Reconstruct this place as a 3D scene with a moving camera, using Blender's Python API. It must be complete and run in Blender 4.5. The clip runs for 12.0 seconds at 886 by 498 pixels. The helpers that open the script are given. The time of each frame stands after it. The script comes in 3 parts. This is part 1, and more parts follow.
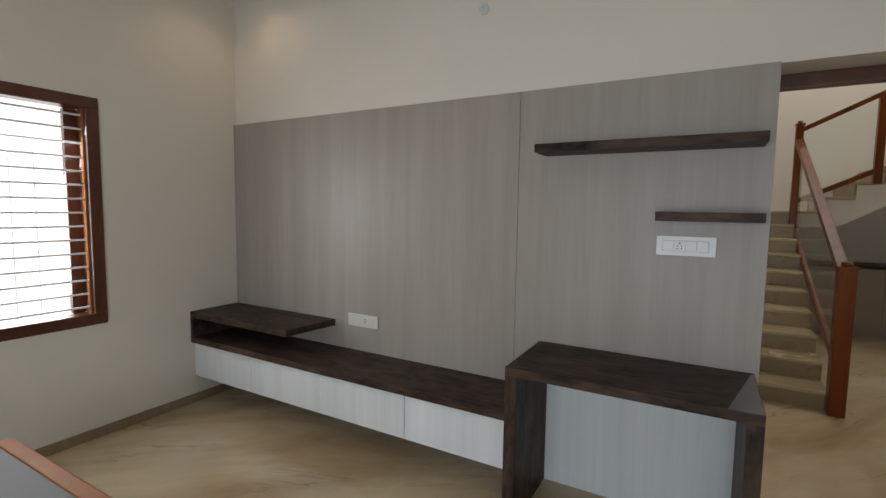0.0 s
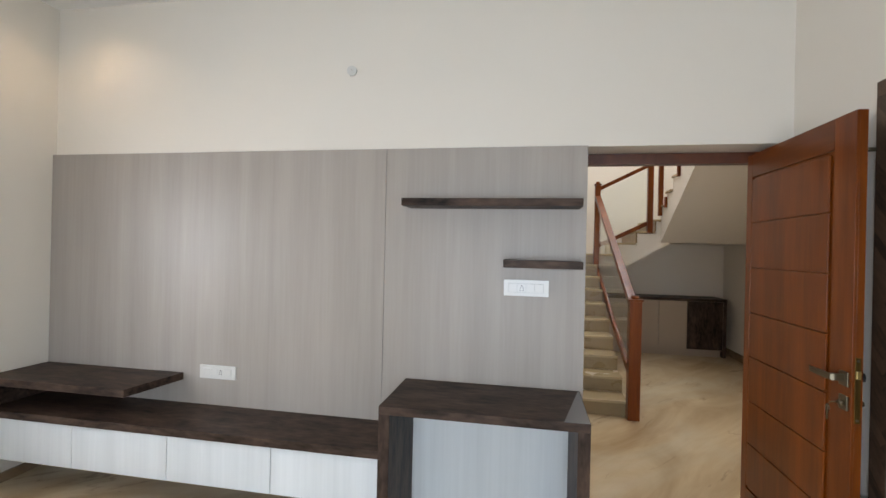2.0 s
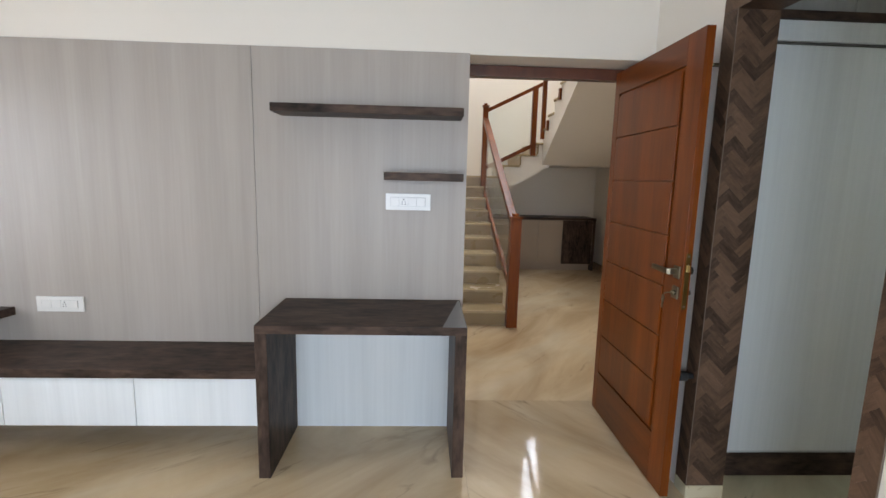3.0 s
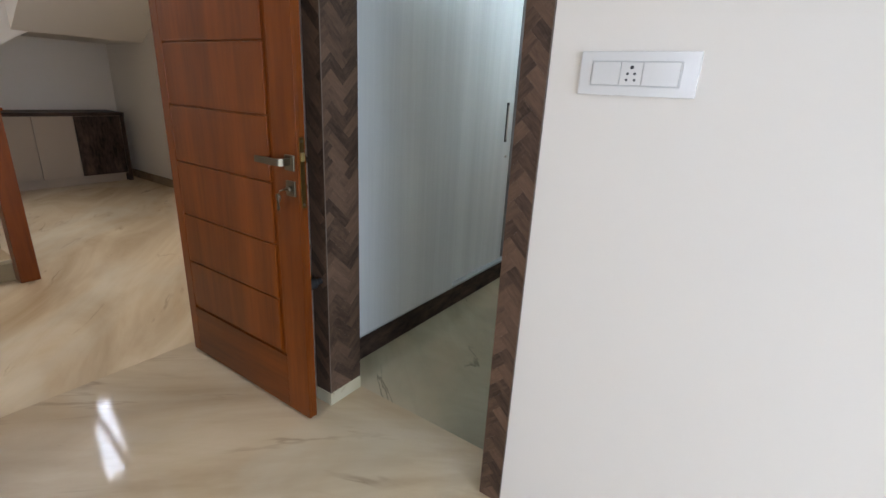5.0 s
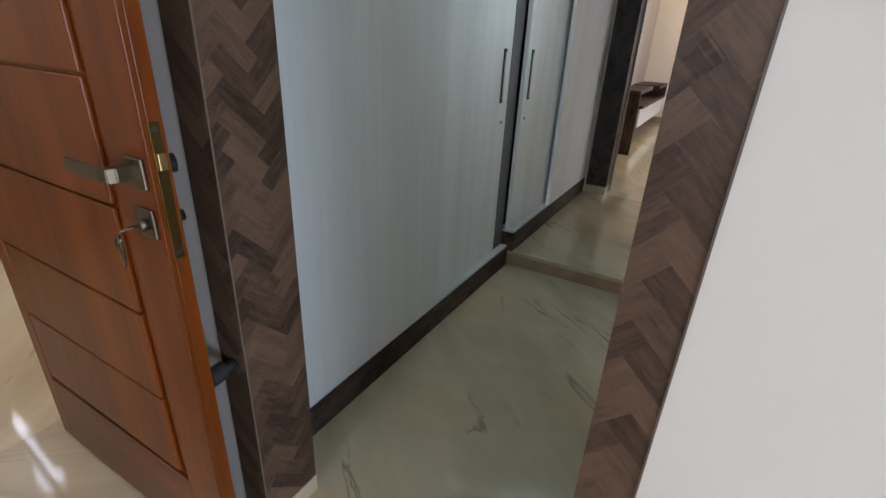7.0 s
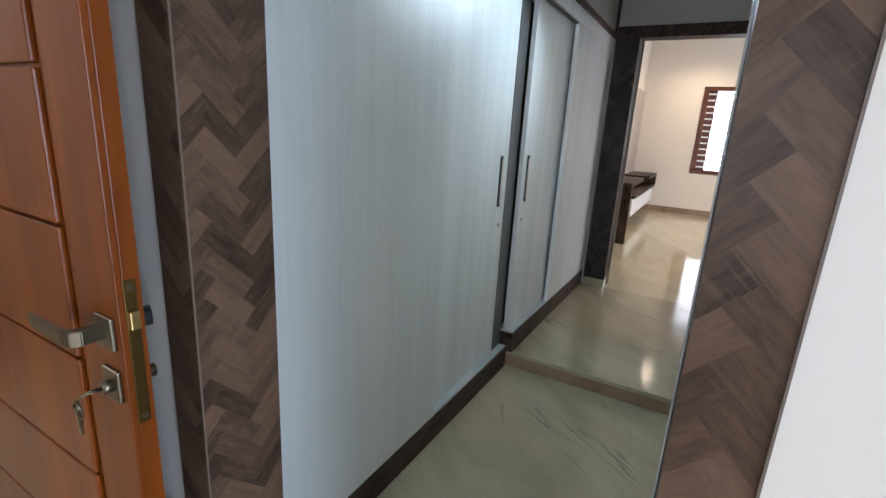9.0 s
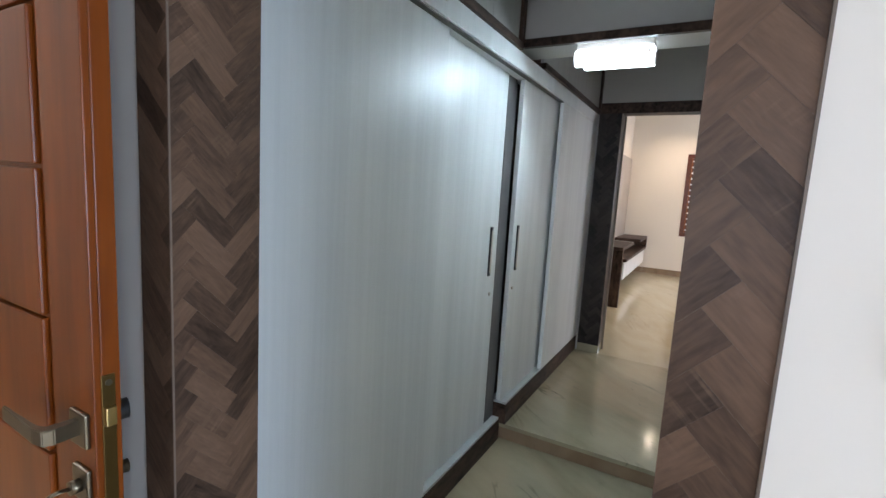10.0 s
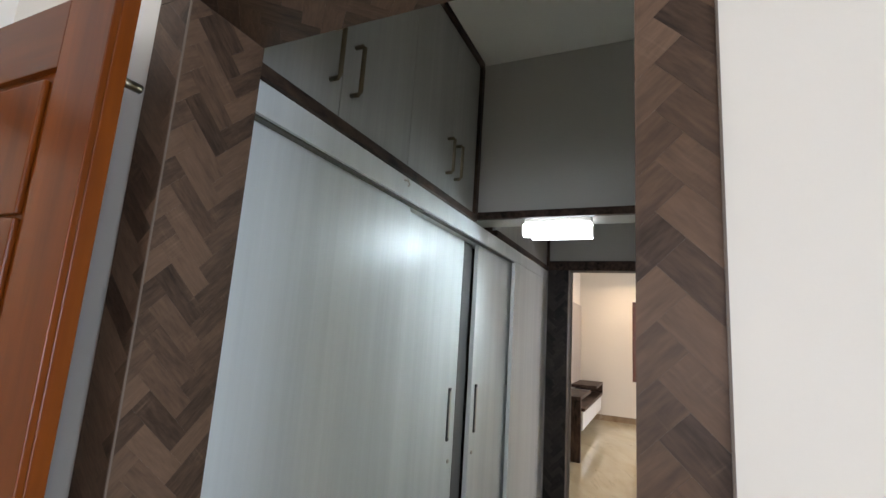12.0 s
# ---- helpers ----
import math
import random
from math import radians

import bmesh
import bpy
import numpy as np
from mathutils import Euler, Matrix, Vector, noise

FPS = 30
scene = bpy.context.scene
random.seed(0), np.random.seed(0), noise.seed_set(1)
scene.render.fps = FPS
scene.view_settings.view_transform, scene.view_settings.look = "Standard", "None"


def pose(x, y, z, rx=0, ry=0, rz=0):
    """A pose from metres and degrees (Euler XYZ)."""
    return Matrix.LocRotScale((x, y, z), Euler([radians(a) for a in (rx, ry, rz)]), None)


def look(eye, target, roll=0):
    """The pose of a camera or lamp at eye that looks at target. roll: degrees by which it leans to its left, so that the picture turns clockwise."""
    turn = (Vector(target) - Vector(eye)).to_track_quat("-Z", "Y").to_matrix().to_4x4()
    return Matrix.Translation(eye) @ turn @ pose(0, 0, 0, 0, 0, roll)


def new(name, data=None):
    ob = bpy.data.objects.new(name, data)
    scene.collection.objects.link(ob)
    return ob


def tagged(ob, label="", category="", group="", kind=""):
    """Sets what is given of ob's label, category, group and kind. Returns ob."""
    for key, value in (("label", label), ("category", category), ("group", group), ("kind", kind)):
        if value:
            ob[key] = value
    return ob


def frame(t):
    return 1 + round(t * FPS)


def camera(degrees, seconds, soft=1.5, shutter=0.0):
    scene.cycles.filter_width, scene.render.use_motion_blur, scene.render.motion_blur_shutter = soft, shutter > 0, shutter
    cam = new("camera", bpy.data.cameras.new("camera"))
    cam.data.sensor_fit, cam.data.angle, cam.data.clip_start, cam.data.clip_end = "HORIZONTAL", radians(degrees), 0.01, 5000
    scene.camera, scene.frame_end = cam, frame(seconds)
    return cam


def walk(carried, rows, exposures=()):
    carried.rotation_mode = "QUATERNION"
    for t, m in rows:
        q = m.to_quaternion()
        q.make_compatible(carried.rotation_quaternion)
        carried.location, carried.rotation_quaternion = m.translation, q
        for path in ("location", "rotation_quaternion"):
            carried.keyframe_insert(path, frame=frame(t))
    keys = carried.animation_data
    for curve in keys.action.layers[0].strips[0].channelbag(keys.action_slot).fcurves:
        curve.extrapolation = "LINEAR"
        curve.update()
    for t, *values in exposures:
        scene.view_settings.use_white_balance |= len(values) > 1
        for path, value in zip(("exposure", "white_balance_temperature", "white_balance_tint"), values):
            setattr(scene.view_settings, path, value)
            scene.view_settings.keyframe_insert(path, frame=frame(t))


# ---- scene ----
cam = camera(87.1, 12.0)
PATH = [
    (0, (0.095, 0.14, 1.466), (-0.885, 1.875, 1.296), 0.8),
    (0.3, (0.081, 0.090, 1.462), (-0.764, 1.889, 1.233), 0.6),
    (0.5, (0.07, 0.056, 1.459), (-0.671, 1.893, 1.18), 0.5),
    (1, (0.044, -0.022, 1.454), (-0.509, 1.882, 1.191), 0.9),
    (1.5, (0.035, -0.058, 1.5), (-0.436, 1.883, 1.388), 1.3),
    (2, (0.03, -0.066, 1.518), (-0.337, 1.9, 1.518), 1.3),
    (2.2, (0.039, -0.058, 1.508), (-0.252, 1.920, 1.447), 1.3),
    (2.5, (0.068, -0.036, 1.474), (-0.09, 1.95, 1.303), 1.3),
    (3, (0.1, -0.006, 1.44), (0.185, 1.97, 1.143), 1.4),
    (3.3, (0.107, 0.068, 1.429), (0.411, 2.008, 1.052), 1.9),
    (3.5, (0.115, 0.13, 1.419), (0.604, 2.03, 1.033), 2.3),
    (3.7, (0.13, 0.19, 1.406), (0.813, 2.028, 1.011), 2.7),
    (5.3, (0.218, 0.681, 1.319), (1.826, 1.651, 0.63), 2.9),
    (5.5, (0.318, 0.735, 1.333), (1.914, 1.702, 0.615), 2.3),
    (6, (0.485, 0.899, 1.301), (2.124, 1.764, 0.548), 2.2),
    (6.5, (0.645, 1.062, 1.281), (2.317, 1.795, 0.465), 4.3),
    (7, (0.799, 1.117, 1.292), (2.393, 2.009, 0.477), 2.9),
    (7.2, (0.846, 1.131, 1.302), (2.421, 2.063, 0.496), 2.5),
    (8.8, (0.874, 1.181, 1.395), (2.548, 2.136, 0.859), 2.4),
    (9, (0.886, 1.177, 1.4), (2.574, 2.124, 0.892), 3.3),
    (9.5, (0.891, 1.164, 1.427), (2.581, 2.158, 1.031), 3.1),
    (10, (0.889, 1.156, 1.458), (2.621, 2.122, 1.199), 3.4),
    (10.5, (0.876, 1.156, 1.494), (2.64, 2.095, 1.404), 3.6),
    (11, (0.868, 1.154, 1.524), (2.649, 2.063, 1.589), 3.7),
    (11.5, (0.859, 1.149, 1.546), (2.645, 2.026, 1.756), 3.8),
    (12, (0.843, 1.152, 1.564), (2.631, 1.981, 1.904), 3.8),
]
EXPOSURES = [(0.0, -1.54, 7250, 15), (0.5, -1.45, 7100, 15), (1.0, -0.95, 7100, 15), (1.6, -0.66, 7000, 15), (2.5, -0.60, 6900, 16), (3.5, -0.46, 6650, 16), (5.5, -0.44, 6350, 18), (6.5, -0.58, 6350, 18), (7.0, -0.56, 6400, 18), (9.0, -0.16, 6100, 17), (10.5, -0.18, 6200, 17), (12.0, -0.22, 6550, 17)]
walk(cam, [(t, look(eye, target, roll)) for t, eye, target, roll in PATH], EXPOSURES)

# ---- light ----
world = bpy.data.worlds.new("sky")
scene.world = world
world.use_nodes = True
wn = world.node_tree.nodes
sky = wn.new("ShaderNodeTexSky")
sky.sky_type, sky.sun_disc, sky.sun_elevation, sky.sun_rotation = "NISHITA", False, radians(48), radians(200)
wn["Background"].inputs[1].default_value = 0.15
world.node_tree.links.new(sky.outputs[0], wn["Background"].inputs[0])


def lamp(name, kind, m, energy, color=(1, 1, 1), size=(1, 1), angle=60):
    d = bpy.data.lights.new(name, kind)
    d.energy, d.color = energy, color
    if kind == "AREA":
        d.shape, d.size, d.size_y = "RECTANGLE", size[0], size[1]
    elif kind == "SPOT":
        d.spot_size, d.spot_blend, d.shadow_soft_size = radians(angle), 0.8, 0.03
    elif kind == "SUN":
        d.angle = radians(angle)
    ob = new(name, d)
    ob.matrix_world = m
    return ob


DAY = (0.78, 0.88, 1.0)
WARM = (1.0, 0.79, 0.54)
lamp("sun", "SUN", look((0, 0, 10), (1.2, -3.5, 6)), 1.2, (1, 0.96, 0.9), angle=10)
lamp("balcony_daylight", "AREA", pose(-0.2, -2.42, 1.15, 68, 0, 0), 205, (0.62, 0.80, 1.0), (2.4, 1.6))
lamp("west_daylight", "AREA", pose(-3.42, 1.03, 1.4, 0, -66, 0), 80, DAY, (1.2, 1.1))
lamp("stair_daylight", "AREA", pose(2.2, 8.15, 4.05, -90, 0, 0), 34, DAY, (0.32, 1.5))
lamp("skylight_daylight", "AREA", pose(1.1, 6.7, 5.36), 150, (0.86, 0.94, 1.0), (1.6, 1.8))
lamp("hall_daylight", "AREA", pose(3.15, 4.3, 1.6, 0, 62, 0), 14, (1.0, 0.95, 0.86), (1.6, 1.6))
lamp("far_daylight", "AREA", pose(8.2, -2.05, 1.6, 90, 0, 0), 100, (0.9, 0.94, 1.0), (2.0, 1.4))
for sx, sy, e in ((-2.75, 2.25, 11), (-1.7, 1.9, 3), (0.3, 1.6, 1.8), (-2.8, 0.6, 6), (0.8, 0.2, 2.6), (-1.0, -0.8, 8)):
    lamp("downlight_glow", "SPOT", pose(sx, sy, 3.07), e, WARM, angle=135)
for sx, sy in ((6.6, -0.7), (9.6, 1.6), (8.0, 0.0)):
    lamp("downlight_glow", "SPOT", pose(sx, sy, 3.02), 78, WARM, angle=140)


# ---- materials ----
def shader(name, rough=0.5, metal=0.0):
    m = bpy.data.materials.new(name)
    m.use_nodes = True
    b = m.node_tree.nodes["Principled BSDF"]
    b.inputs["Roughness"].default_value = rough
    b.inputs["Metallic"].default_value = metal
    return m, m.node_tree.nodes, m.node_tree.links, b


def plain(name, color, rough=0.5, metal=0.0, grain=0.04, scale=40.0, bump=0.02):
    """A plain surface with faint mottling and fine relief."""
    m, n, l, b = shader(name, rough, metal)
    co = n.new("ShaderNodeTexCoord")
    big, fine = n.new("ShaderNodeTexNoise"), n.new("ShaderNodeTexNoise")
    big.inputs["Scale"].default_value, big.inputs["Detail"].default_value = 1.3, 4
    fine.inputs["Scale"].default_value, fine.inputs["Detail"].default_value = scale, 3
    l.new(co.outputs["Object"], big.inputs["Vector"])
    l.new(co.outputs["Object"], fine.inputs["Vector"])
    mix = n.new("ShaderNodeMix")
    mix.data_type = "RGBA"
    mix.inputs["A"].default_value = (*[c * (1 - grain) for c in color], 1)
    mix.inputs["B"].default_value = (*[min(1, c * (1 + grain)) for c in color], 1)
    l.new(big.outputs[0], mix.inputs["Factor"])
    l.new(mix.outputs["Result"], b.inputs["Base Color"])
    bp = n.new("ShaderNodeBump")
    bp.inputs["Strength"].default_value, bp.inputs["Distance"].default_value = bump, 0.01
    l.new(fine.outputs[0], bp.inputs["Height"])
    l.new(bp.outputs[0], b.inputs["Normal"])
    return m


def streaked(name, dark, light, stretch, rough=0.4, fine=3.0, contrast=(0.3, 0.7), use_uv=False, per_object=0.0, coat=0.0, bump=0.05, spec=0.5, fw=0.4):
    """Grain stretched along one axis: broad streaks and fine lines."""
    m, n, l, b = shader(name, rough)
    co, mp = n.new("ShaderNodeTexCoord"), n.new("ShaderNodeMapping")
    mp.inputs["Scale"].default_value = stretch
    info = n.new("ShaderNodeObjectInfo")
    l.new(co.outputs["UV" if use_uv else "Object"], mp.inputs["Vector"])
    a, f = n.new("ShaderNodeTexNoise"), n.new("ShaderNodeTexNoise")
    for node, s, d in ((a, 1.0, 5.0), (f, fine, 3.0)):
        node.noise_dimensions = "4D"
        node.inputs["Scale"].default_value, node.inputs["Detail"].default_value = s, d
        node.inputs["Distortion"].default_value = 0.3
        l.new(mp.outputs[0], node.inputs["Vector"])
        if per_object:
            w = n.new("ShaderNodeMath")
            w.operation = "MULTIPLY"
            w.inputs[1].default_value = 37.0
            l.new(info.outputs["Random"], w.inputs[0])
            l.new(w.outputs[0], node.inputs["W"])
    add = n.new("ShaderNodeMath")
    add.operation = "MULTIPLY_ADD"
    add.inputs[1].default_value = fw
    l.new(f.outputs[0], add.inputs[0])
    sc = n.new("ShaderNodeMath")
    sc.operation = "MULTIPLY"
    sc.inputs[1].default_value = 1 - fw
    l.new(a.outputs[0], sc.inputs[0])
    l.new(sc.outputs[0], add.inputs[2])
    ramp = n.new("ShaderNodeValToRGB")
    ramp.color_ramp.elements[0].position, ramp.color_ramp.elements[1].position = contrast
    ramp.color_ramp.elements[0].color, ramp.color_ramp.elements[1].color = (*dark, 1), (*light, 1)
    src = add
    if per_object:
        sh = n.new("ShaderNodeMath")
        sh.operation = "MULTIPLY_ADD"
        sh.inputs[1].default_value = per_object
        l.new(info.outputs["Random"], sh.inputs[0])
        off = n.new("ShaderNodeMath")
        off.operation = "SUBTRACT"
        off.inputs[1].default_value = per_object / 2
        l.new(add.outputs[0], off.inputs[0])
        l.new(off.outputs[0], sh.inputs[2])
        src = sh
    l.new(src.outputs[0], ramp.inputs[0])
    l.new(ramp.outputs[0], b.inputs["Base Color"])
    bp = n.new("ShaderNodeBump")
    bp.inputs["Strength"].default_value, bp.inputs["Distance"].default_value = bump, 0.005
    l.new(f.outputs[0], bp.inputs["Height"])
    l.new(bp.outputs[0], b.inputs["Normal"])
    b.inputs["Coat Weight"].default_value = coat
    b.inputs["Specular IOR Level"].default_value = spec
    b.inputs["Coat Roughness"].default_value = 0.25
    return m


def marble(name, base, pale, tint, vein, turn, rough=0.1):
    """Polished stone whose clouds, bands and hairline veins all run along one direction, given in degrees."""
    m, n, l, b = shader(name, rough)
    co, rot = n.new("ShaderNodeTexCoord"), n.new("ShaderNodeMapping")
    rot.inputs["Rotation"].default_value = (0, 0, radians(-turn))
    l.new(co.outputs["Object"], rot.inputs["Vector"])

    def noise(stretch, scale, detail, bend, rough_noise=0.55):
        st, t = n.new("ShaderNodeMapping"), n.new("ShaderNodeTexNoise")
        st.inputs["Scale"].default_value = stretch
        l.new(rot.outputs[0], st.inputs["Vector"])
        l.new(st.outputs[0], t.inputs["Vector"])
        for key, value in (("Scale", scale), ("Detail", detail), ("Distortion", bend), ("Roughness", rough_noise)):
            t.inputs[key].default_value = value
        return t.outputs[0]

    def ramp(src, stops):
        t = n.new("ShaderNodeValToRGB")
        e = t.color_ramp.elements
        e[0].position, e[0].color = stops[0][0], (*stops[0][1], 1)
        e[1].position, e[1].color = stops[-1][0], (*stops[-1][1], 1)
        for p, c in stops[1:-1]:
            e.new(p).color = (*c, 1)
        l.new(src, t.inputs[0])
        return t.outputs[0]

    def mixed(fac, ca, cb):
        t = n.new("ShaderNodeMix")
        t.data_type = "RGBA"
        l.new(fac, t.inputs["Factor"])
        l.new(ca, t.inputs["A"])
        if isinstance(cb, tuple):
            t.inputs["B"].default_value = (*cb, 1)
        else:
            l.new(cb, t.inputs["B"])
        return t.outputs["Result"]

    def times(p, q):
        t = n.new("ShaderNodeMath")
        t.operation = "MULTIPLY"
        l.new(p, t.inputs[0])
        l.new(q, t.inputs[1])
        return t.outputs[0]

    black, white = (0, 0, 0), (1, 1, 1)
    bands = noise((0.55, 1.6, 1), 1.25, 7, 0.9, 0.58)
    colour = ramp(bands, ((0.30, base), (0.50, tuple((p + q) / 2 for p, q in zip(base, pale))), (0.70, pale)))
    clouds = ramp(noise((0.7, 1.2, 1), 0.9, 4, 0.9), ((0.48, black), (0.72, (0.75, 0.75, 0.75))))
    colour = mixed(clouds, colour, tint)
    streaks = ramp(noise((0.5, 6.0, 1), 1.6, 5, 0.5, 0.65), ((0.50, black), (0.82, (0.24, 0.24, 0.24))))
    colour = mixed(streaks, colour, base)
    lines = ramp(noise((0.35, 1.7, 1), 1.5, 5, 1.1), ((0.484, black), (0.5, (0.55, 0.55, 0.55)), (0.516, black)))
    gate = ramp(noise((0.8, 1.6, 1), 1.7, 3, 0.3), ((0.50, black), (0.62, white)))
    colour = mixed(times(lines, gate), colour, vein)
    cracks = ramp(noise((1.0, 3.6, 1), 2.0, 4, 1.4), ((0.492, black), (0.5, white), (0.508, black)))
    spots = ramp(noise((1.0, 1.6, 1), 2.6, 2, 0.2), ((0.68, black), (0.72, white)))
    colour = mixed(times(cracks, spots), colour, tuple(c * 0.4 for c in vein))
    l.new(colour, b.inputs["Base Color"])
    rr = n.new("ShaderNodeMapRange")
    rr.inputs["To Min"].default_value, rr.inputs["To Max"].default_value = rough * 0.6, rough * 1.8
    l.new(noise((1, 1, 1), 5.0, 5, 0.4), rr.inputs["Value"])
    l.new(rr.outputs[0], b.inputs["Roughness"])
    return m


def glow(name, color, strength):
    m, n, l, b = shader(name)
    b.inputs["Base Color"].default_value = (*color, 1)
    b.inputs["Emission Color"].default_value = (*color, 1)
    b.inputs["Emission Strength"].default_value = strength
    return m


M_WALL = plain("wall_paint", (0.71, 0.655, 0.575), 0.55, grain=0.03, scale=90)
M_CEIL = plain("ceiling_paint", (0.78, 0.77, 0.74), 0.7, grain=0.02, scale=60)
BEIGE = ((0.36, 0.25, 0.135), (0.64, 0.50, 0.325), (0.54, 0.46, 0.335), (0.17, 0.11, 0.06))
M_MARBLE = marble("beige_marble", *BEIGE, 35, 0.05)
M_MARBLE_CROSS = marble("beige_marble_cross", *BEIGE, -53, 0.05)
M_MARBLE_HALL = marble("beige_marble_hall", (0.42, 0.295, 0.165), (0.68, 0.53, 0.34), (0.60, 0.52, 0.38), (0.22, 0.14, 0.08), 53, 0.05)
M_MARBLE_FAR = marble("pale_marble", (0.40, 0.34, 0.22), (0.56, 0.50, 0.36), (0.52, 0.48, 0.36), (0.28, 0.22, 0.13), 20, 0.06)
M_GREEN = marble("green_marble", (0.225, 0.203, 0.128), (0.425, 0.385, 0.265), (0.47, 0.365, 0.235), (0.05, 0.055, 0.035), 53)
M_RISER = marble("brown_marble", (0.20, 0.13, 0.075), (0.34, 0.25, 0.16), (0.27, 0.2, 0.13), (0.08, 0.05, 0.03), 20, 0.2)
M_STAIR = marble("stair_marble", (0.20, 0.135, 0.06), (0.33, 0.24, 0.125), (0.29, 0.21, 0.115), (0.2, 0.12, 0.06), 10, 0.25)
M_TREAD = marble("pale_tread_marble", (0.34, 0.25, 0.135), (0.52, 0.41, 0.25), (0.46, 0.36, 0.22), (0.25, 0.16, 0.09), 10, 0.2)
M_PANEL = streaked("grey_laminate", (0.285, 0.247, 0.213), (0.398, 0.353, 0.315), (10, 10, 0.4), 0.42, fine=7.0, contrast=(0.24, 0.78), fw=0.28)
M_PALE = streaked("pale_laminate", (0.56, 0.58, 0.575), (0.765, 0.785, 0.78), (9, 9, 0.25), 0.41, fine=7.0, contrast=(0.24, 0.78), fw=0.25)
M_DARK = streaked("dark_walnut_laminate", (0.009, 0.006, 0.005), (0.105, 0.066, 0.048), (4, 12, 12), 0.45, fine=3.5, contrast=(0.36, 0.68), spec=0.12)
M_DARKV = streaked("dark_walnut_upright", (0.009, 0.006, 0.005), (0.105, 0.066, 0.048), (12, 12, 4), 0.45, fine=3.5, contrast=(0.36, 0.68), spec=0.12)
M_TEAK = streaked("polished_teak", (0.074, 0.0135, 0.0015), (0.225, 0.053, 0.0045), (9, 9, 0.8), 0.34, fine=6.0, coat=0.16, spec=0.2, bump=0.008, fw=0.3)
M_TEAKH = streaked("polished_teak_cross", (0.062, 0.013, 0.002), (0.19, 0.045, 0.004), (0.8, 0.8, 9), 0.34, fine=6.0, coat=0.16, spec=0.2, bump=0.008, fw=0.3)
M_TEAKL = streaked("light_teak_edge", (0.20, 0.07, 0.022), (0.36, 0.14, 0.045), (0.8, 0.8, 9), 0.5, fine=6.0, spec=0.12)
M_FRAME = streaked("dark_teak_frame", (0.055, 0.014, 0.006), (0.13, 0.035, 0.014), (6, 6, 3), 0.33, fine=4.0, coat=0.4)
M_HERR = streaked("herringbone_laminate", (0.019, 0.011, 0.0075), (0.160, 0.095, 0.060), (2, 11, 1), 0.42, fine=4.0, use_uv=True, per_object=0.46, contrast=(0.11, 0.92), bump=0.10, spec=0.18)


def saw_marks(m):
    """Pale strokes across the plank, in patches on some of the planks."""
    n, l = m.node_tree.nodes, m.node_tree.links
    b = n["Principled BSDF"]
    base = b.inputs["Base Color"].links[0].from_socket
    co, mp, info = n.new("ShaderNodeTexCoord"), n.new("ShaderNodeMapping"), n.new("ShaderNodeObjectInfo")
    mp.inputs["Scale"].default_value = (34, 2.2, 1)
    l.new(co.outputs["UV"], mp.inputs["Vector"])
    strokes, patch = n.new("ShaderNodeTexNoise"), n.new("ShaderNodeTexNoise")
    w = n.new("ShaderNodeMath")
    w.operation = "MULTIPLY"
    w.inputs[1].default_value = 91.0
    l.new(info.outputs["Random"], w.inputs[0])
    for node, src, s in ((strokes, mp.outputs[0], 1.0), (patch, co.outputs["UV"], 2.6)):
        node.noise_dimensions = "4D"
        node.inputs["Scale"].default_value, node.inputs["Detail"].default_value = s, 3
        l.new(src, node.inputs["Vector"])
        l.new(w.outputs[0], node.inputs["W"])
    rs, rp = n.new("ShaderNodeValToRGB"), n.new("ShaderNodeValToRGB")
    for t, src, lo, hi in ((rs, strokes, 0.50, 0.72), (rp, patch, 0.55, 0.70)):
        t.color_ramp.elements[0].position, t.color_ramp.elements[1].position = lo, hi
        l.new(src.outputs[0], t.inputs[0])
    both = n.new("ShaderNodeMath")
    both.operation = "MULTIPLY"
    l.new(rs.outputs[0], both.inputs[0])
    l.new(rp.outputs[0], both.inputs[1])
    half = n.new("ShaderNodeMath")
    half.operation = "MULTIPLY"
    half.inputs[1].default_value = 0.36
    l.new(both.outputs[0], half.inputs[0])
    mix = n.new("ShaderNodeMix")
    mix.data_type = "RGBA"
    mix.inputs["B"].default_value = (0.23, 0.15, 0.10, 1)
    l.new(half.outputs[0], mix.inputs["Factor"])
    l.new(base, mix.inputs["A"])
    l.new(mix.outputs["Result"], b.inputs["Base Color"])


saw_marks(M_HERR)
# Same herringbone laminate, with the far jamb's shade put into its colour.
M_HERR_SHADED = streaked("shaded_herringbone_laminate", (0.008, 0.007, 0.007), (0.062, 0.050, 0.044), (2, 11, 1), 0.42, fine=4.0, use_uv=True, per_object=0.5, contrast=(0.10, 0.92), spec=0.15)
M_JOINT = plain("dark_joint", (0.055, 0.035, 0.024), 0.6)
M_LOFT = streaked("grey_loft_laminate", (0.29, 0.288, 0.275), (0.37, 0.365, 0.35), (14, 14, 0.5), 0.4, fine=5.0)
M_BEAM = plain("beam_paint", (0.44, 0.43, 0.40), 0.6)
M_PLASTIC = plain("white_plastic", (0.63, 0.61, 0.57), 0.22, grain=0.01)
M_MODULE_SHADOW = plain("grey_module_shadow", (0.50, 0.49, 0.46), 0.5)
M_HOLE = plain("socket_hole", (0.02, 0.02, 0.02), 0.6)
M_STEEL = plain("brushed_steel", (0.48, 0.45, 0.40), 0.28, 1.0, scale=200)
M_LOCK = plain("antique_steel", (0.17, 0.14, 0.095), 0.36, 1.0, grain=0.15, scale=200)
M_FILM = plain("greyish_laminate_corner", (0.12, 0.117, 0.12), 0.3)
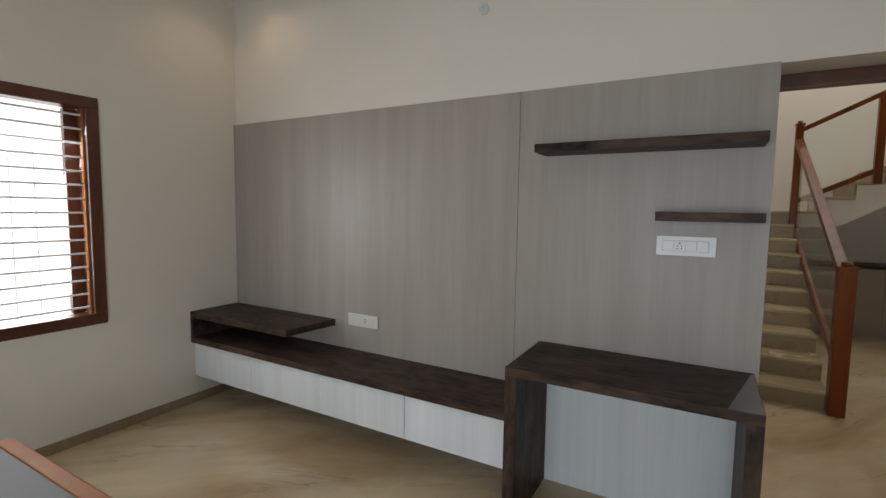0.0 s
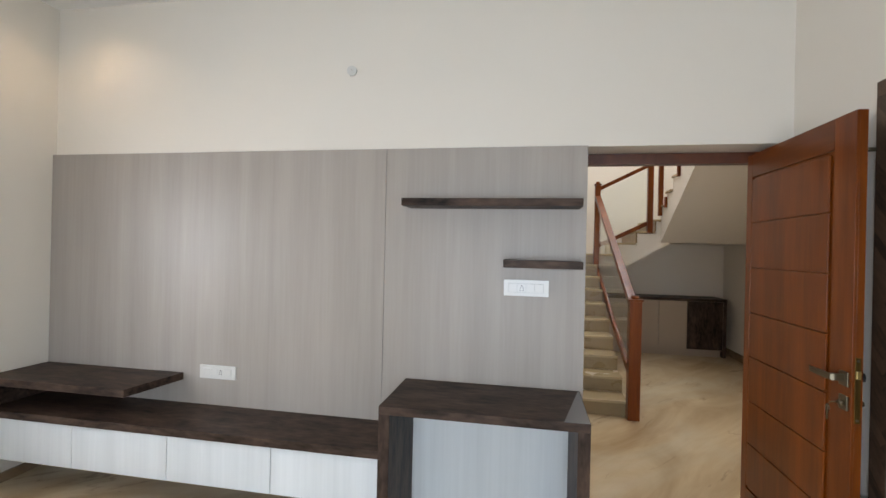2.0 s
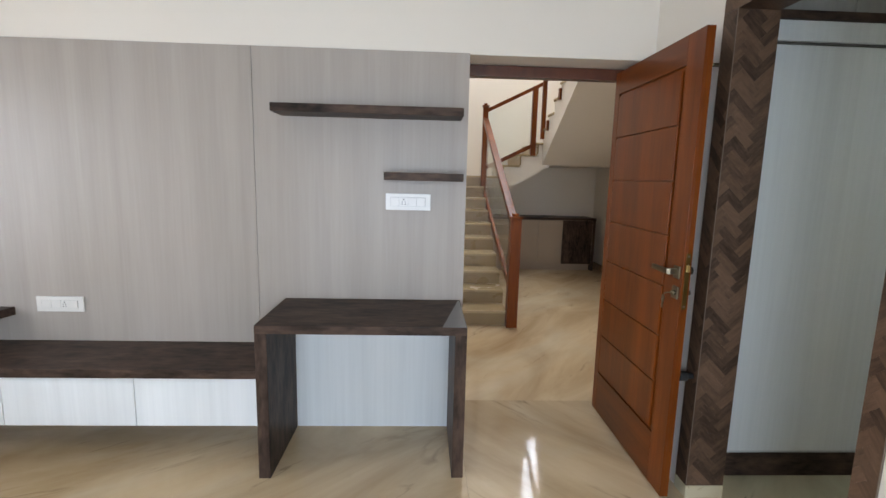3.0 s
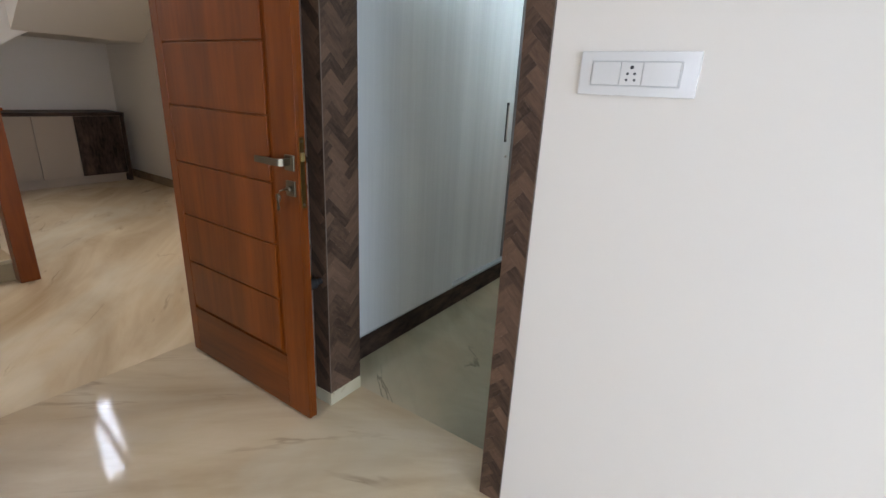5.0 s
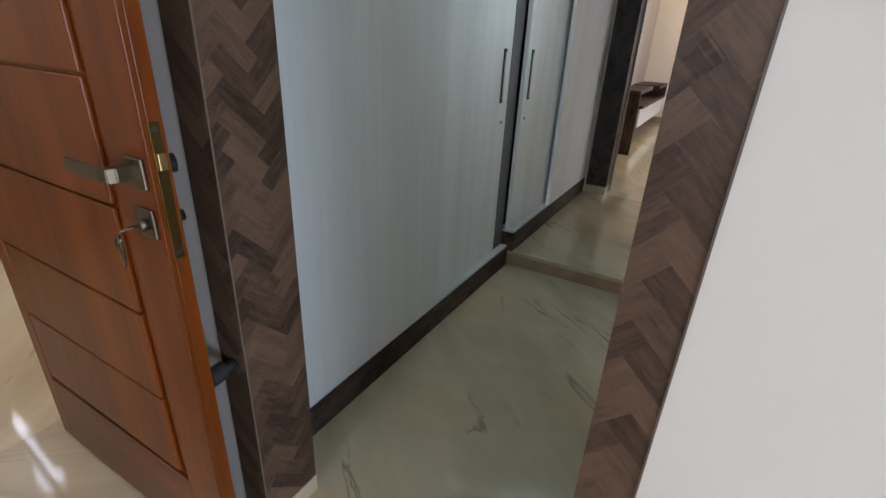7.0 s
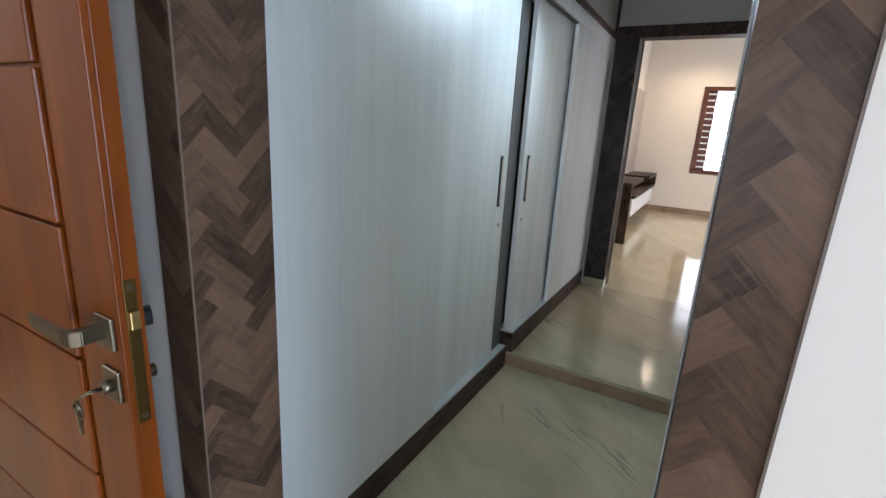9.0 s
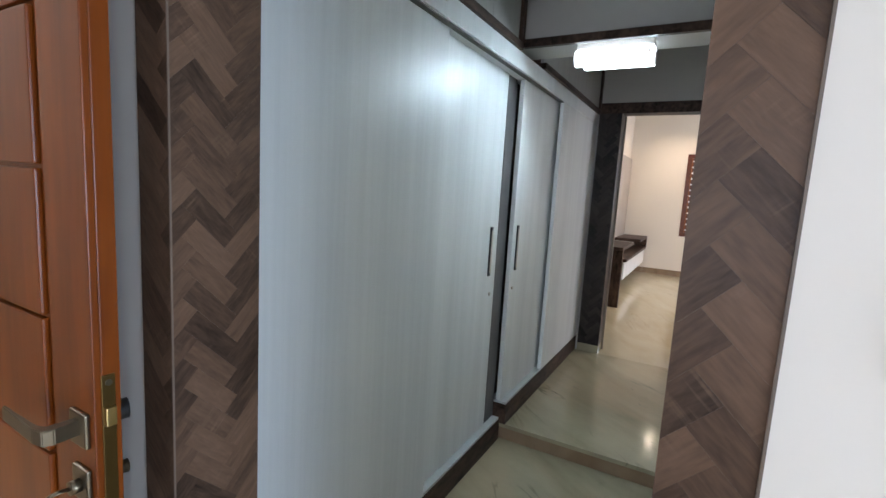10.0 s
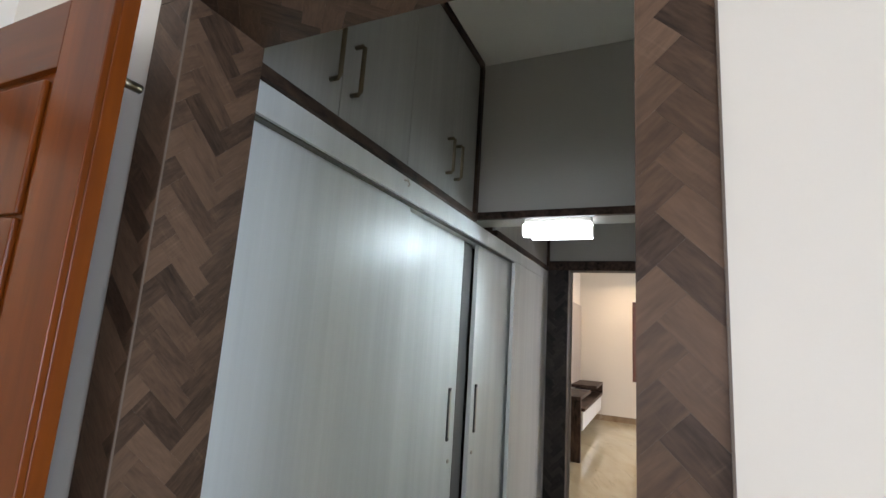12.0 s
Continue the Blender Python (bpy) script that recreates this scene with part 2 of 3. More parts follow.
M_BRASS = plain("worn_brass", (0.13, 0.08, 0.026), 0.4, 1.0, grain=0.5)
M_GOLD = plain("bright_brass", (0.55, 0.40, 0.16), 0.3, 1.0, grain=0.2)
M_BLACK = plain("black_plastic", (0.015, 0.015, 0.015), 0.35)
M_RUBBER = plain("black_rubber", (0.02, 0.02, 0.02), 0.5)
M_STRIP = streaked("grey_brown_laminate", (0.075, 0.072, 0.072), (0.13, 0.125, 0.125), (10, 10, 0.5), 0.4, fine=5.0)
M_RAIL = plain("pale_aluminium", (0.46, 0.49, 0.50), 0.4)
M_EDGE = plain("edge_band", (0.13, 0.095, 0.07), 0.5)
M_CREAM = plain("cream_laminate", (0.27, 0.225, 0.18), 0.4)
M_UNDER = plain("warm_grey_laminate", (0.36, 0.285, 0.215), 0.45)
M_TOP = plain("grey_table_top", (0.15, 0.15, 0.155), 0.7)
M_TUBE = glow("tube_glow", (0.84, 0.95, 1.0), 11)
M_DISC = glow("downlight_disc", (1.0, 0.85, 0.62), 10)
M_OUT = glow("white_daylight", (0.93, 0.97, 1.0), 5.0)
M_MAST = plain("pale_mast", (0.9, 0.9, 0.9), 0.35)
M_SHADOW_GAP = plain("olive_shadow_gap", (0.06, 0.057, 0.045), 0.5)
M_BARS = plain("grey_bars", (0.82, 0.82, 0.82), 0.4)

M_GLASS, gn, gl, gb = shader("clear_glass", 0.02)
gb.inputs["Base Color"].default_value = (0.93, 0.97, 0.96, 1)
gb.inputs["Transmission Weight"].default_value = 1.0
gb.inputs["IOR"].default_value = 1.1


# ---- building helpers ----
def box(bm, a, b, bevel=0.0):
    m = Matrix.LocRotScale([(p + q) / 2 for p, q in zip(a, b)], None, [abs(q - p) for p, q in zip(a, b)])
    vs = bmesh.ops.create_cube(bm, size=1, matrix=m)["verts"]
    if bevel:
        es = {e for v in vs for e in v.link_edges}
        bmesh.ops.bevel(bm, geom=list(es), offset=bevel, segments=2, affect="EDGES", profile=0.6)


def part(name, bm, material, parent=None, label=""):
    me = bpy.data.meshes.new(name)
    bmesh.ops.recalc_face_normals(bm, faces=bm.faces)
    bm.to_mesh(me)
    bm.free()
    me.materials.append(material)
    ob = new(name, me)
    if parent:
        ob.parent = parent
        if parent.type == "EMPTY":
            ob.matrix_parent_inverse = Matrix.Translation(parent.location).inverted()
    if label:
        ob["label"] = label
    return ob


def slab(name, a, b, material, parent=None, label="", bevel=0.0015):
    bm = bmesh.new()
    box(bm, a, b, bevel)
    return part(name, bm, material, parent, label)


def boxes(name, pairs, material, parent=None, label="", bevel=0.0):
    bm = bmesh.new()
    for a, b in pairs:
        box(bm, a, b, bevel)
    return part(name, bm, material, parent, label)


def prism(name, pts, axis, lo, hi, material, parent=None, label="", bevel=0.0):
    """A flat outline in the two other axes, drawn out along one axis."""
    bm = bmesh.new()

    def at(p, h):
        return {"x": (h, p[0], p[1]), "y": (p[0], h, p[1]), "z": (p[0], p[1], h)}[axis]

    lower, upper = [bm.verts.new(at(p, lo)) for p in pts], [bm.verts.new(at(p, hi)) for p in pts]
    bm.faces.new(lower)
    bm.faces.new(upper[::-1])
    for i in range(len(pts)):
        j = (i + 1) % len(pts)
        bm.faces.new((lower[i], upper[i], upper[j], lower[j]))
    if bevel:
        bmesh.ops.bevel(bm, geom=list(bm.edges), offset=bevel, segments=2, affect="EDGES")
    return part(name, bm, material, parent, label)


def rod(name, path, radius, material, parent=None, label="", sides=10, flat=1.0):
    """A round bar swept along a path of points."""
    bm = bmesh.new()
    path = [Vector(p) for p in path]
    rings = []
    for i, p in enumerate(path):
        d = (path[min(i + 1, len(path) - 1)] - path[max(i - 1, 0)]).normalized()
        up = Vector((0, 0, 1)) if abs(d.z) < 0.9 else Vector((1, 0, 0))
        s = d.cross(up).normalized()
        u = s.cross(d)
        rings.append([bm.verts.new(p + radius * (math.cos(t) * s + flat * math.sin(t) * u)) for t in (2 * math.pi * k / sides for k in range(sides))])
    for a, b in zip(rings, rings[1:]):
        for k in range(sides):
            bm.faces.new((a[k], a[(k + 1) % sides], b[(k + 1) % sides], b[k]))
    bm.faces.new(rings[0])
    bm.faces.new(rings[-1][::-1])
    ob = part(name, bm, material, parent, label)
    for f in ob.data.polygons:
        f.use_smooth = len(f.vertices) == 4
    return ob


def disc(name, centre, radius, depth, axis, material, parent=None, label="", sides=20):
    c = Vector(centre)
    d = {"x": Vector((depth, 0, 0)), "y": Vector((0, depth, 0)), "z": Vector((0, 0, depth))}[axis]
    return rod(name, [c - d / 2, c + d / 2], radius, material, parent, label, sides)


def thing(name, at, label, category, group="", kind=""):
    ob = new(name)
    ob.location = at
    ob.empty_display_size = 0.05
    return tagged(ob, label, category, group, kind)


def structure(ob, label, category):
    return tagged(ob, label, category, kind="structure")


# ---- setting: the room ----
H, HP = 3.1, 3.08
floor = structure(boxes("floor", [((-3.4, -2.6, -0.2), (1.52, 2.88, -0.02)), ((-0.1, 2.88, -0.2), (3.3, 8.2, -0.02))], M_RISER), "polished beige marble floor with brown veins", "floor")
for a, b, m in (((-3.4, 0.35), (0.33, 2.88), M_MARBLE), ((0.33, 0.35), (1.52, 2.88), M_MARBLE_CROSS), ((-3.4, -2.6), (0.33, 0.35), M_MARBLE_CROSS),
                ((0.33, -2.6), (1.52, 0.35), M_MARBLE), ((-0.1, 2.88), (3.3, 8.2), M_MARBLE_HALL)):
    slab("marble_slab", (a[0] + 0.0003, a[1] + 0.0003, -0.02), (b[0] - 0.0003, b[1] - 0.0003, 0), m, floor, bevel=0.0004)
structure(boxes("wall_north", [((-3.4, 2.6, 0), (0.33, 2.87, H)), ((0.33, 2.6, 2.1), (1.34, 2.87, H)), ((1.30, 2.6, 0), (1.34, 2.87, 2.1))], M_WALL), "cream painted wall behind the panelling", "wall")
structure(boxes("wall_west", [((-3.4, -2.6, 0), (-3.19, 2.6, 0.72)), ((-3.4, -2.6, 2.11), (-3.19, 2.6, H)), ((-3.4, 1.63, 0.72), (-3.19, 2.6, 2.11)), ((-3.4, -2.6, 0.72), (-3.19, 0.43, 2.11))], M_WALL), "cream painted wall with a barred window", "wall")
structure(boxes("wall_east", [((1.34, -2.6, 0), (1.49, 1.092, HP)), ((1.34, 1.092, 2.2), (1.49, 2.014, HP)), ((1.34, 2.014, 0), (1.49, 2.6, HP))], M_WALL), "white painted wall with a lined passage opening", "wall")
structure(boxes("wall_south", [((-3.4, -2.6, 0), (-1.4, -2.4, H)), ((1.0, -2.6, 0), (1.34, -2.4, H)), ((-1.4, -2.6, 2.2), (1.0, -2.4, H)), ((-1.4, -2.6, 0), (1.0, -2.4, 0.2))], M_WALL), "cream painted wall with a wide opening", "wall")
structure(slab("ceiling", (-3.4, -2.6, H), (1.49, 2.87, H + 0.15), M_CEIL, bevel=0), "white painted ceiling", "ceiling")
structure(slab("baseboard", (-3.19, -2.4, 0), (-3.172, 2.56, 0.06), M_RISER), "brown marble skirting along the wall", "baseboard")
structure(slab("baseboard", (1.322, -2.4, 0), (1.34, 1.0, 0.07), M_RISER), "brown marble skirting along the wall", "baseboard")


def downlight(x, y, z):
    t = thing("downlight", (x, y, z), "small round recessed warm ceiling downlight", "ceiling light", "ceiling downlights")
    bm = bmesh.new()
    bmesh.ops.create_cone(bm, cap_ends=False, segments=24, radius1=0.05, radius2=0.04, depth=0.012, matrix=Matrix.Translation((x, y, z - 0.006)))
    part("trim_ring", bm, M_PLASTIC, t)
    disc("lens", (x, y, z - 0.004), 0.04, 0.004, "z", M_DISC, t, "glowing warm lens")


for sx, sy in ((-2.75, 2.25), (-1.7, 1.9), (0.3, 1.6), (-2.8, 0.6), (0.8, 0.2), (-1.0, -0.8)):
    downlight(sx, sy, H)


# ---- window with bars ----
def barred_window(name, wall, lo, hi, z0, z1, label, inward, bars=15, shut=True, f=0.07, sash=0.05, thick=0.006):
    """A timber frame in a wall of constant x, with flat bars across it."""
    w = structure(thing(name, (wall, (lo + hi) / 2, z0), label, "window"), label, "window")
    d = 0.11
    x0, x1 = sorted((wall + inward * 0.012, wall - inward * d))
    for nm, a, b in (("frame_rail", (x0, lo, z1 - f), (x1, hi, z1)), ("frame_rail", (x0, lo, z0), (x1, hi, z0 + f)),
                     ("frame_stile", (x0, lo, z0 + f), (x1, lo + f, z1 - f)), ("frame_stile", (x0, hi - f, z0 + f), (x1, hi, z1 - f))):
        slab(nm, a, b, M_FRAME, w, bevel=0.006)
    xb = wall - inward * 0.03
    # Added lighter strips paint the light on the stiles' inner faces.
    for y0, y1 in ((lo + f, lo + f + 0.012), (hi - f - 0.012, hi - f)):
        slab("lit_stile_face", (xb - 0.016, y0, z0 + f), (xb + 0.016, y1, z1 - f), M_TEAKL, w, "lighter teak strip painting the lit inner face of the stile", 0.002)
    for i in range(bars):
        z = z0 + f + (z1 - z0 - 2 * f) * (i + 0.5) / bars
        slab("bar", (xb - 0.005, lo + f - 0.01, z - thick), (xb + 0.005, hi - f + 0.01, z + thick), M_BARS, w, bevel=0.002)
    if shut:
        xs = wall - inward * 0.10
        for y0, y1 in ((lo + f, lo + f + sash), (hi - f - sash, hi - f)):
            slab("sash_stile", (min(xs, xs - 0.04 * inward), y0, z0 + f), (max(xs, xs - 0.04 * inward), y1, z1 - f), M_FRAME, w, bevel=0.003)
    return w


barred_window("window_1", -3.19, 0.43, 1.63, 0.72, 2.11, "dark teak window with horizontal steel bars", 1, sash=0.07)
structure(slab("backdrop", (-12.1, -9, -2), (-12.0, 13, 9), M_OUT, bevel=0), "bright white daylight beyond the window", "backdrop")
mast = thing("lattice_mast", (-9.0, 3.2, -1.0), "pale grey lattice mast seen through the window", "mast")
for my in (3.05, 3.35):
    slab("mast_leg", (-9.01, my - 0.003, -1), (-8.99, my + 0.003, 2.3), M_MAST, mast)
for i in range(40):
    slab("mast_brace", (-9.01, 3.05, -0.9 + 0.08 * i), (-8.99, 3.35, -0.896 + 0.08 * i), M_MAST, mast)

# ---- panelled wall with the television unit ----
panel = thing("wall_panelling", (-1.43, 2.585, 0.2), "grey wood-grain laminate panelling across the wall", "wall panel")
for a, b in ((-3.188, -0.8130), (-0.8105, 0.33)):
    slab("panel_board", (a, 2.572, 0.2), (b, 2.6, 2.1), M_PANEL, panel, bevel=0.001)


def shelf(x0, x1, y0, z0, z1, label):
    s = tagged(slab("floating_shelf", (x0, y0, z0), (x1, 2.57, z1), M_DARK, None, label, bevel=0.002), label, "shelf", "shelves on the panelling")
    return s


shelf(-0.66, 0.29, 2.37, 1.750, 1.79, "long dark walnut floating shelf on the panelling")
shelf(-0.107, 0.30, 2.40, 1.428, 1.468, "short dark walnut floating shelf above the sockets")


def television_unit(y0, yb, x0, x1, z, flip=False):
    """The low hung cabinet: worktop, raised shelf at one end and four drawer fronts."""
    def fx(x):
        return x0 + x1 - x if flip else x

    u = thing("television_cabinet", ((x0 + x1) / 2, yb, z + 0.2), "wall-hung low cabinet with pale drawers and dark walnut top", "cabinet")
    def bx(nm, xa, xb, ya, yb2, za, zb, m, lab="", bev=0.0015):
        xa, xb = sorted((fx(xa), fx(xb)))
        return slab(nm, (xa, ya, z + za), (xb, yb2, z + zb), m, u, lab, bev)
    bx("worktop", x0, x1, y0, yb, 0.457, 0.50, M_DARK, "dark walnut worktop")
    bx("side_panel", x0, x0 + 0.03, y0, yb, 0.50, 0.645, M_DARK)
    bx("back_panel", x0 + 0.03, x0 + 0.6, yb - 0.015, yb, 0.50, 0.645, M_DARK)
    pts = [(fx(x0), y0), (fx(x0 + 1.0), y0), (fx(x0 + 1.05), yb), (fx(x0), yb)]
    prism("raised_shelf", pts, "z", z + 0.645, z + 0.69, M_DARK, u, "dark walnut raised shelf", 0.0015)
    bx("body", x0 + 0.005, x1, y0 + 0.045, yb, 0.205, 0.457, M_EDGE)
    w = (x1 - x0 - 0.005) / 4
    for i in range(4):
        bx("drawer_front", x0 + 0.005 + w * i + 0.0022, x0 + 0.005 + w * (i + 1) - 0.0022, y0 + 0.025, y0 + 0.044, 0.20, 0.454, M_PALE)
    return u


def desk(y0, yb, x0, x1, z, far_leg=True):
    d = thing("study_desk", ((x0 + x1) / 2, yb, z), "dark walnut study desk with a pale back panel", "desk")
    slab("desk_top", (x0, y0, z + 0.720), (x1, yb, z + 0.76), M_DARK, d, bevel=0.0015)
    for a, b in ((x0, x0 + 0.055), (x1 - 0.055, x1))[:2 if far_leg else 1]:
        slab("side_panel", (a, y0 + 0.001, z), (b, yb, z + 0.720), M_DARKV, d, bevel=0.0015)
    slab("back_panel", (x0 + 0.055, yb - 0.02, z), (x1 - 0.055, yb - 0.002, z + 0.720), M_PALE, d, "pale laminate back panel")
    prism("mitred_corner", [(x1 - 0.115, y0 + 0.003), (x1 - 0.003, y0 + 0.003), (x1 - 0.003, yb - 0.02), (x1 - 0.012, yb - 0.02)], "z", z + 0.760, z + 0.7615, M_FILM, d, "greyish mitred laminate corner")
    return d


television_unit(2.17, 2.57, -3.185, -0.667, 0.0)
desk(2.07, 2.57, -0.665, 0.312, 0.0)


# ---- switch plates ----
def plate(y_or_x, wall, a0, a1, z0, z1, rockers, socket, label, axis):
    """A white plate on a wall, with rocker switches and one socket set into its raised module."""
    t = thing("switch_plate", (wall, y_or_x, z0) if axis == "x" else (y_or_x, wall, z0), label, "switch plate", "switch plates")
    def bx(nm, ua, ub, d0, d1, za, zb, m, lab="", bev=0.0012):
        u0, u1 = a0 + (a1 - a0) * ua, a0 + (a1 - a0) * ub
        u0, u1 = min(u0, u1), max(u0, u1)
        zz = (z0 + (z1 - z0) * za, z0 + (z1 - z0) * zb)
        if axis == "x":
            return slab(nm, (wall - d1, u0, zz[0]), (wall - d0, u1, zz[1]), m, t, lab, bev)
        return slab(nm, (u0, wall - d1, zz[0]), (u1, wall - d0, zz[1]), m, t, lab, bev)
    bx("cover_plate", 0, 1, 0.0, 0.009, 0, 1, M_PLASTIC)
    ends = [v for pair in (*rockers, socket) for v in pair]
    # Grey slab paints the shadow line that surrounds the rockers and socket.
    bx("module_shadow_line", min(ends) - 0.012, max(ends) + 0.012, 0.009, 0.0098, 0.215, 0.785, M_MODULE_SHADOW, "grey shadow line round the modules")
    for ua, ub in rockers:
        bx("switch_rocker", ua + 0.003, ub - 0.003, 0.009, 0.013, 0.24, 0.76, M_PLASTIC)
    ua, ub = socket
    s = bx("socket_insert", ua + 0.003, ub - 0.003, 0.009, 0.012, 0.24, 0.76, M_PLASTIC)
    mid, sp = (ua + ub) / 2, (ub - ua)
    for du, zz, r in ((0, 0.64, 0.0042), (-0.16, 0.5, 0.003), (0.16, 0.5, 0.003), (-0.18, 0.36, 0.003), (0.18, 0.36, 0.003)):
        u = a0 + (a1 - a0) * (mid + du * sp)
        c = (wall - 0.0122, u, z0 + (z1 - z0) * zz) if axis == "x" else (u, wall - 0.0122, z0 + (z1 - z0) * zz)
        disc("pin_hole", c, r, 0.001, axis, M_HOLE, s, "dark pin hole", 10)
    return t


plate(0.88, 1.34, 1.010, 0.756, 1.334, 1.428, ((0.12, 0.37), (0.56, 0.86)), (0.37, 0.56), "white glossy switch plate with a socket on the wall", "x")
plate(-1.888, 2.572, -2.013, -1.763, 0.667, 0.751, ((0.12, 0.32), (0.32, 0.52), (0.68, 0.88)), (0.52, 0.68), "white switch plate low on the panelling", "y")
plate(0.0135, 2.572, -0.109, 0.136, 1.266, 1.356, ((0.11, 0.30), (0.50, 0.69), (0.69, 0.88)), (0.30, 0.50), "white switch plate below the short shelf", "y")
cap = thing("blanking_plate", (-1.05, 2.6, 2.58), "small round white cover plate on the wall", "wall fitting")
disc("cover", (-1.05, 2.594, 2.58), 0.03, 0.012, "y", M_PLASTIC, cap)
disc("screw", (-1.05, 2.586, 2.585), 0.005, 0.006, "y", M_STEEL, cap)

# ---- low table in the corner of the room ----
lt = thing("low_table", (-1.9, 0.45, 0), "low wooden table with a grey inset top", "table")
tx0, tx1, ty0, ty1, tz = -2.49, -1.30, 0.0, 0.925, 0.45
slab("table_top", (tx0 + 0.06, ty0 + 0.06, tz - 0.025), (tx1 - 0.06, ty1 - 0.06, tz - 0.008), M_TOP, lt, "grey inset top")
for a, b in (((tx0, ty1 - 0.06, tz - 0.05), (tx1, ty1, tz)), ((tx0, ty0, tz - 0.05), (tx1, ty0 + 0.06, tz)), ((tx0, ty0 + 0.06, tz - 0.05), (tx0 + 0.06, ty1 - 0.06, tz)), ((tx1 - 0.06, ty0 + 0.06, tz - 0.05), (tx1, ty1 - 0.06, tz))):
    slab("edge_rail", a, b, M_TEAKL, lt, bevel=0.008)
for lx in (tx0 + 0.01, tx1 - 0.07):
    for ly in (ty0 + 0.01, ty1 - 0.07):
        slab("leg", (lx, ly, 0), (lx + 0.06, ly + 0.06, tz - 0.05), M_TEAK, lt, bevel=0.005)

# ---- entrance door, standing open ----
door = structure(thing("door_1", (1.235, 2.87, 0), "open polished teak door with grooved panels", "door"), "open polished teak door with grooved panels", "door")
slab("door_frame_head", (0.28, 2.80, 2.035), (1.32, 2.868, 2.098), M_FRAME, door, "dark teak door frame", 0.004)
slab("door_frame_jamb", (0.28, 2.80, 0), (0.345, 2.868, 2.034), M_FRAME, door, bevel=0.004)
slab("door_frame_jamb", (1.262, 2.80, 0), (1.30, 2.868, 2.034), M_FRAME, door, bevel=0.004)
LX0, LX1, LY0, LY1, LZ0, LZ1 = 1.213, 1.250, 1.913, 2.80, 0.012, 2.072
leaf = slab("leaf", (LX0 + 0.011, LY0, LZ0), (LX1, LY1, LZ1), M_TEAK, door, bevel=0.002)
SY, HY, BZ, TZ = 2.055, 2.74, 0.27, 1.935
slab("lock_stile", (LX0, LY0, LZ0), (LX0 + 0.0112, SY - 0.013, LZ1), M_TEAK, leaf, bevel=0.002)
slab("hinge_stile", (LX0, HY, LZ0), (LX0 + 0.0112, LY1, LZ1), M_TEAK, leaf, bevel=0.002)
slab("bottom_rail", (LX0, SY - 0.013, LZ0), (LX0 + 0.0112, HY, BZ - 0.012), M_TEAKH, leaf, bevel=0.002)
slab("top_rail", (LX0, SY - 0.013, TZ + 0.012), (LX0 + 0.0112, HY, LZ1), M_TEAKH, leaf, bevel=0.002)
cuts = [BZ, 0.505, 0.735, 0.975, 1.212, 1.455, 1.698, TZ]
for a, b in zip(cuts, cuts[1:]):
    slab("panel_board", (LX0 + 0.0005, SY + 0.019, a + 0.003), (LX0 + 0.0112, HY - 0.001, b - 0.003), M_TEAK, leaf, bevel=0.0035)
# lever, cylinder, keys and the brass lock edge
lever = slab("handle_rose", (LX0 - 0.008, 1.925, 1.035), (LX0, 1.975, 1.09), M_LOCK, leaf, "brushed steel handle plate", 0.003)
prism("handle_lever", [(LX0, 1.942), (LX0 - 0.040, 1.939), (LX0 - 0.053, 1.945), (LX0 - 0.057, 1.965), (LX0 - 0.053, 2.082), (LX0 - 0.048, 2.082), (LX0 - 0.050, 1.972), (LX0 - 0.044, 1.957), (LX0, 1.957)], "z", 1.055, 1.079, M_LOCK, leaf, "antique steel lever handle", 0.0015)
slab("cylinder_plate", (LX0 - 0.008, 1.925, 0.945), (LX0, 1.973, 1.0), M_LOCK, leaf, "brushed steel cylinder plate", 0.003)
rod("lock_cylinder", [(LX0 - 0.006, 1.948, 0.972), (LX0 - 0.022, 1.948, 0.972)], 0.011, M_LOCK, leaf)
rod("key", [(LX0 - 0.02, 1.948, 0.972), (LX0 - 0.035, 1.952, 0.972), (LX0 - 0.047, 1.956, 0.968), (LX0 - 0.050, 1.960, 0.956)], 0.005, M_LOCK, leaf, "small steel key in the lock", 8, 0.5)
rod("hanging_key", [(LX0 - 0.050, 1.960, 0.958), (LX0 - 0.051, 1.962, 0.945), (LX0 - 0.050, 1.964, 0.93), (LX0 - 0.049, 1.963, 0.905)], 0.006, M_LOCK, leaf, "spare key hanging on the ring", 8, 0.4)
rod("hanging_key", [(LX0 - 0.050, 1.962, 0.958), (LX0 - 0.048, 1.968, 0.94), (LX0 - 0.046, 1.970, 0.922), (LX0 - 0.047, 1.969, 0.898)], 0.006, M_LOCK, leaf, "spare key hanging on the ring", 8, 0.4)
rod("key_ring", [(LX0 - 0.05, 1.962 + 0.014 * math.cos(k * math.pi / 6), 0.944 + 0.014 * math.sin(k * math.pi / 6)) for k in range(13)], 0.0016, M_LOCK, leaf, "thin steel key ring", 6)
slab("lock_faceplate", (LX0 + 0.010, LY0 - 0.002, 0.905), (LX1 - 0.008, LY0 + 0.001, 1.15), M_BRASS, leaf, "worn brass lock plate", 0.001)
slab("latch", (LX0 + 0.012, LY0 - 0.009, 1.07), (LX1 - 0.010, LY0, 1.10), M_GOLD, leaf, "bright brass latch", 0.002)
for sz in (0.917, 1.138):
    disc("plate_screw", ((LX0 + LX1) / 2 + 0.001, LY0 - 0.0025, sz), 0.005, 0.002, "y", M_LOCK, leaf, "small lock screw", 12)
rod("back_knob", [(LX1, 1.95, 1.07), (LX1 + 0.012, 1.95, 1.07), (LX1 + 0.018, 1.95, 1.07), (LX1 + 0.026, 1.948, 1.07)], 0.017, M_BLACK, leaf, "dark back handle", 14)
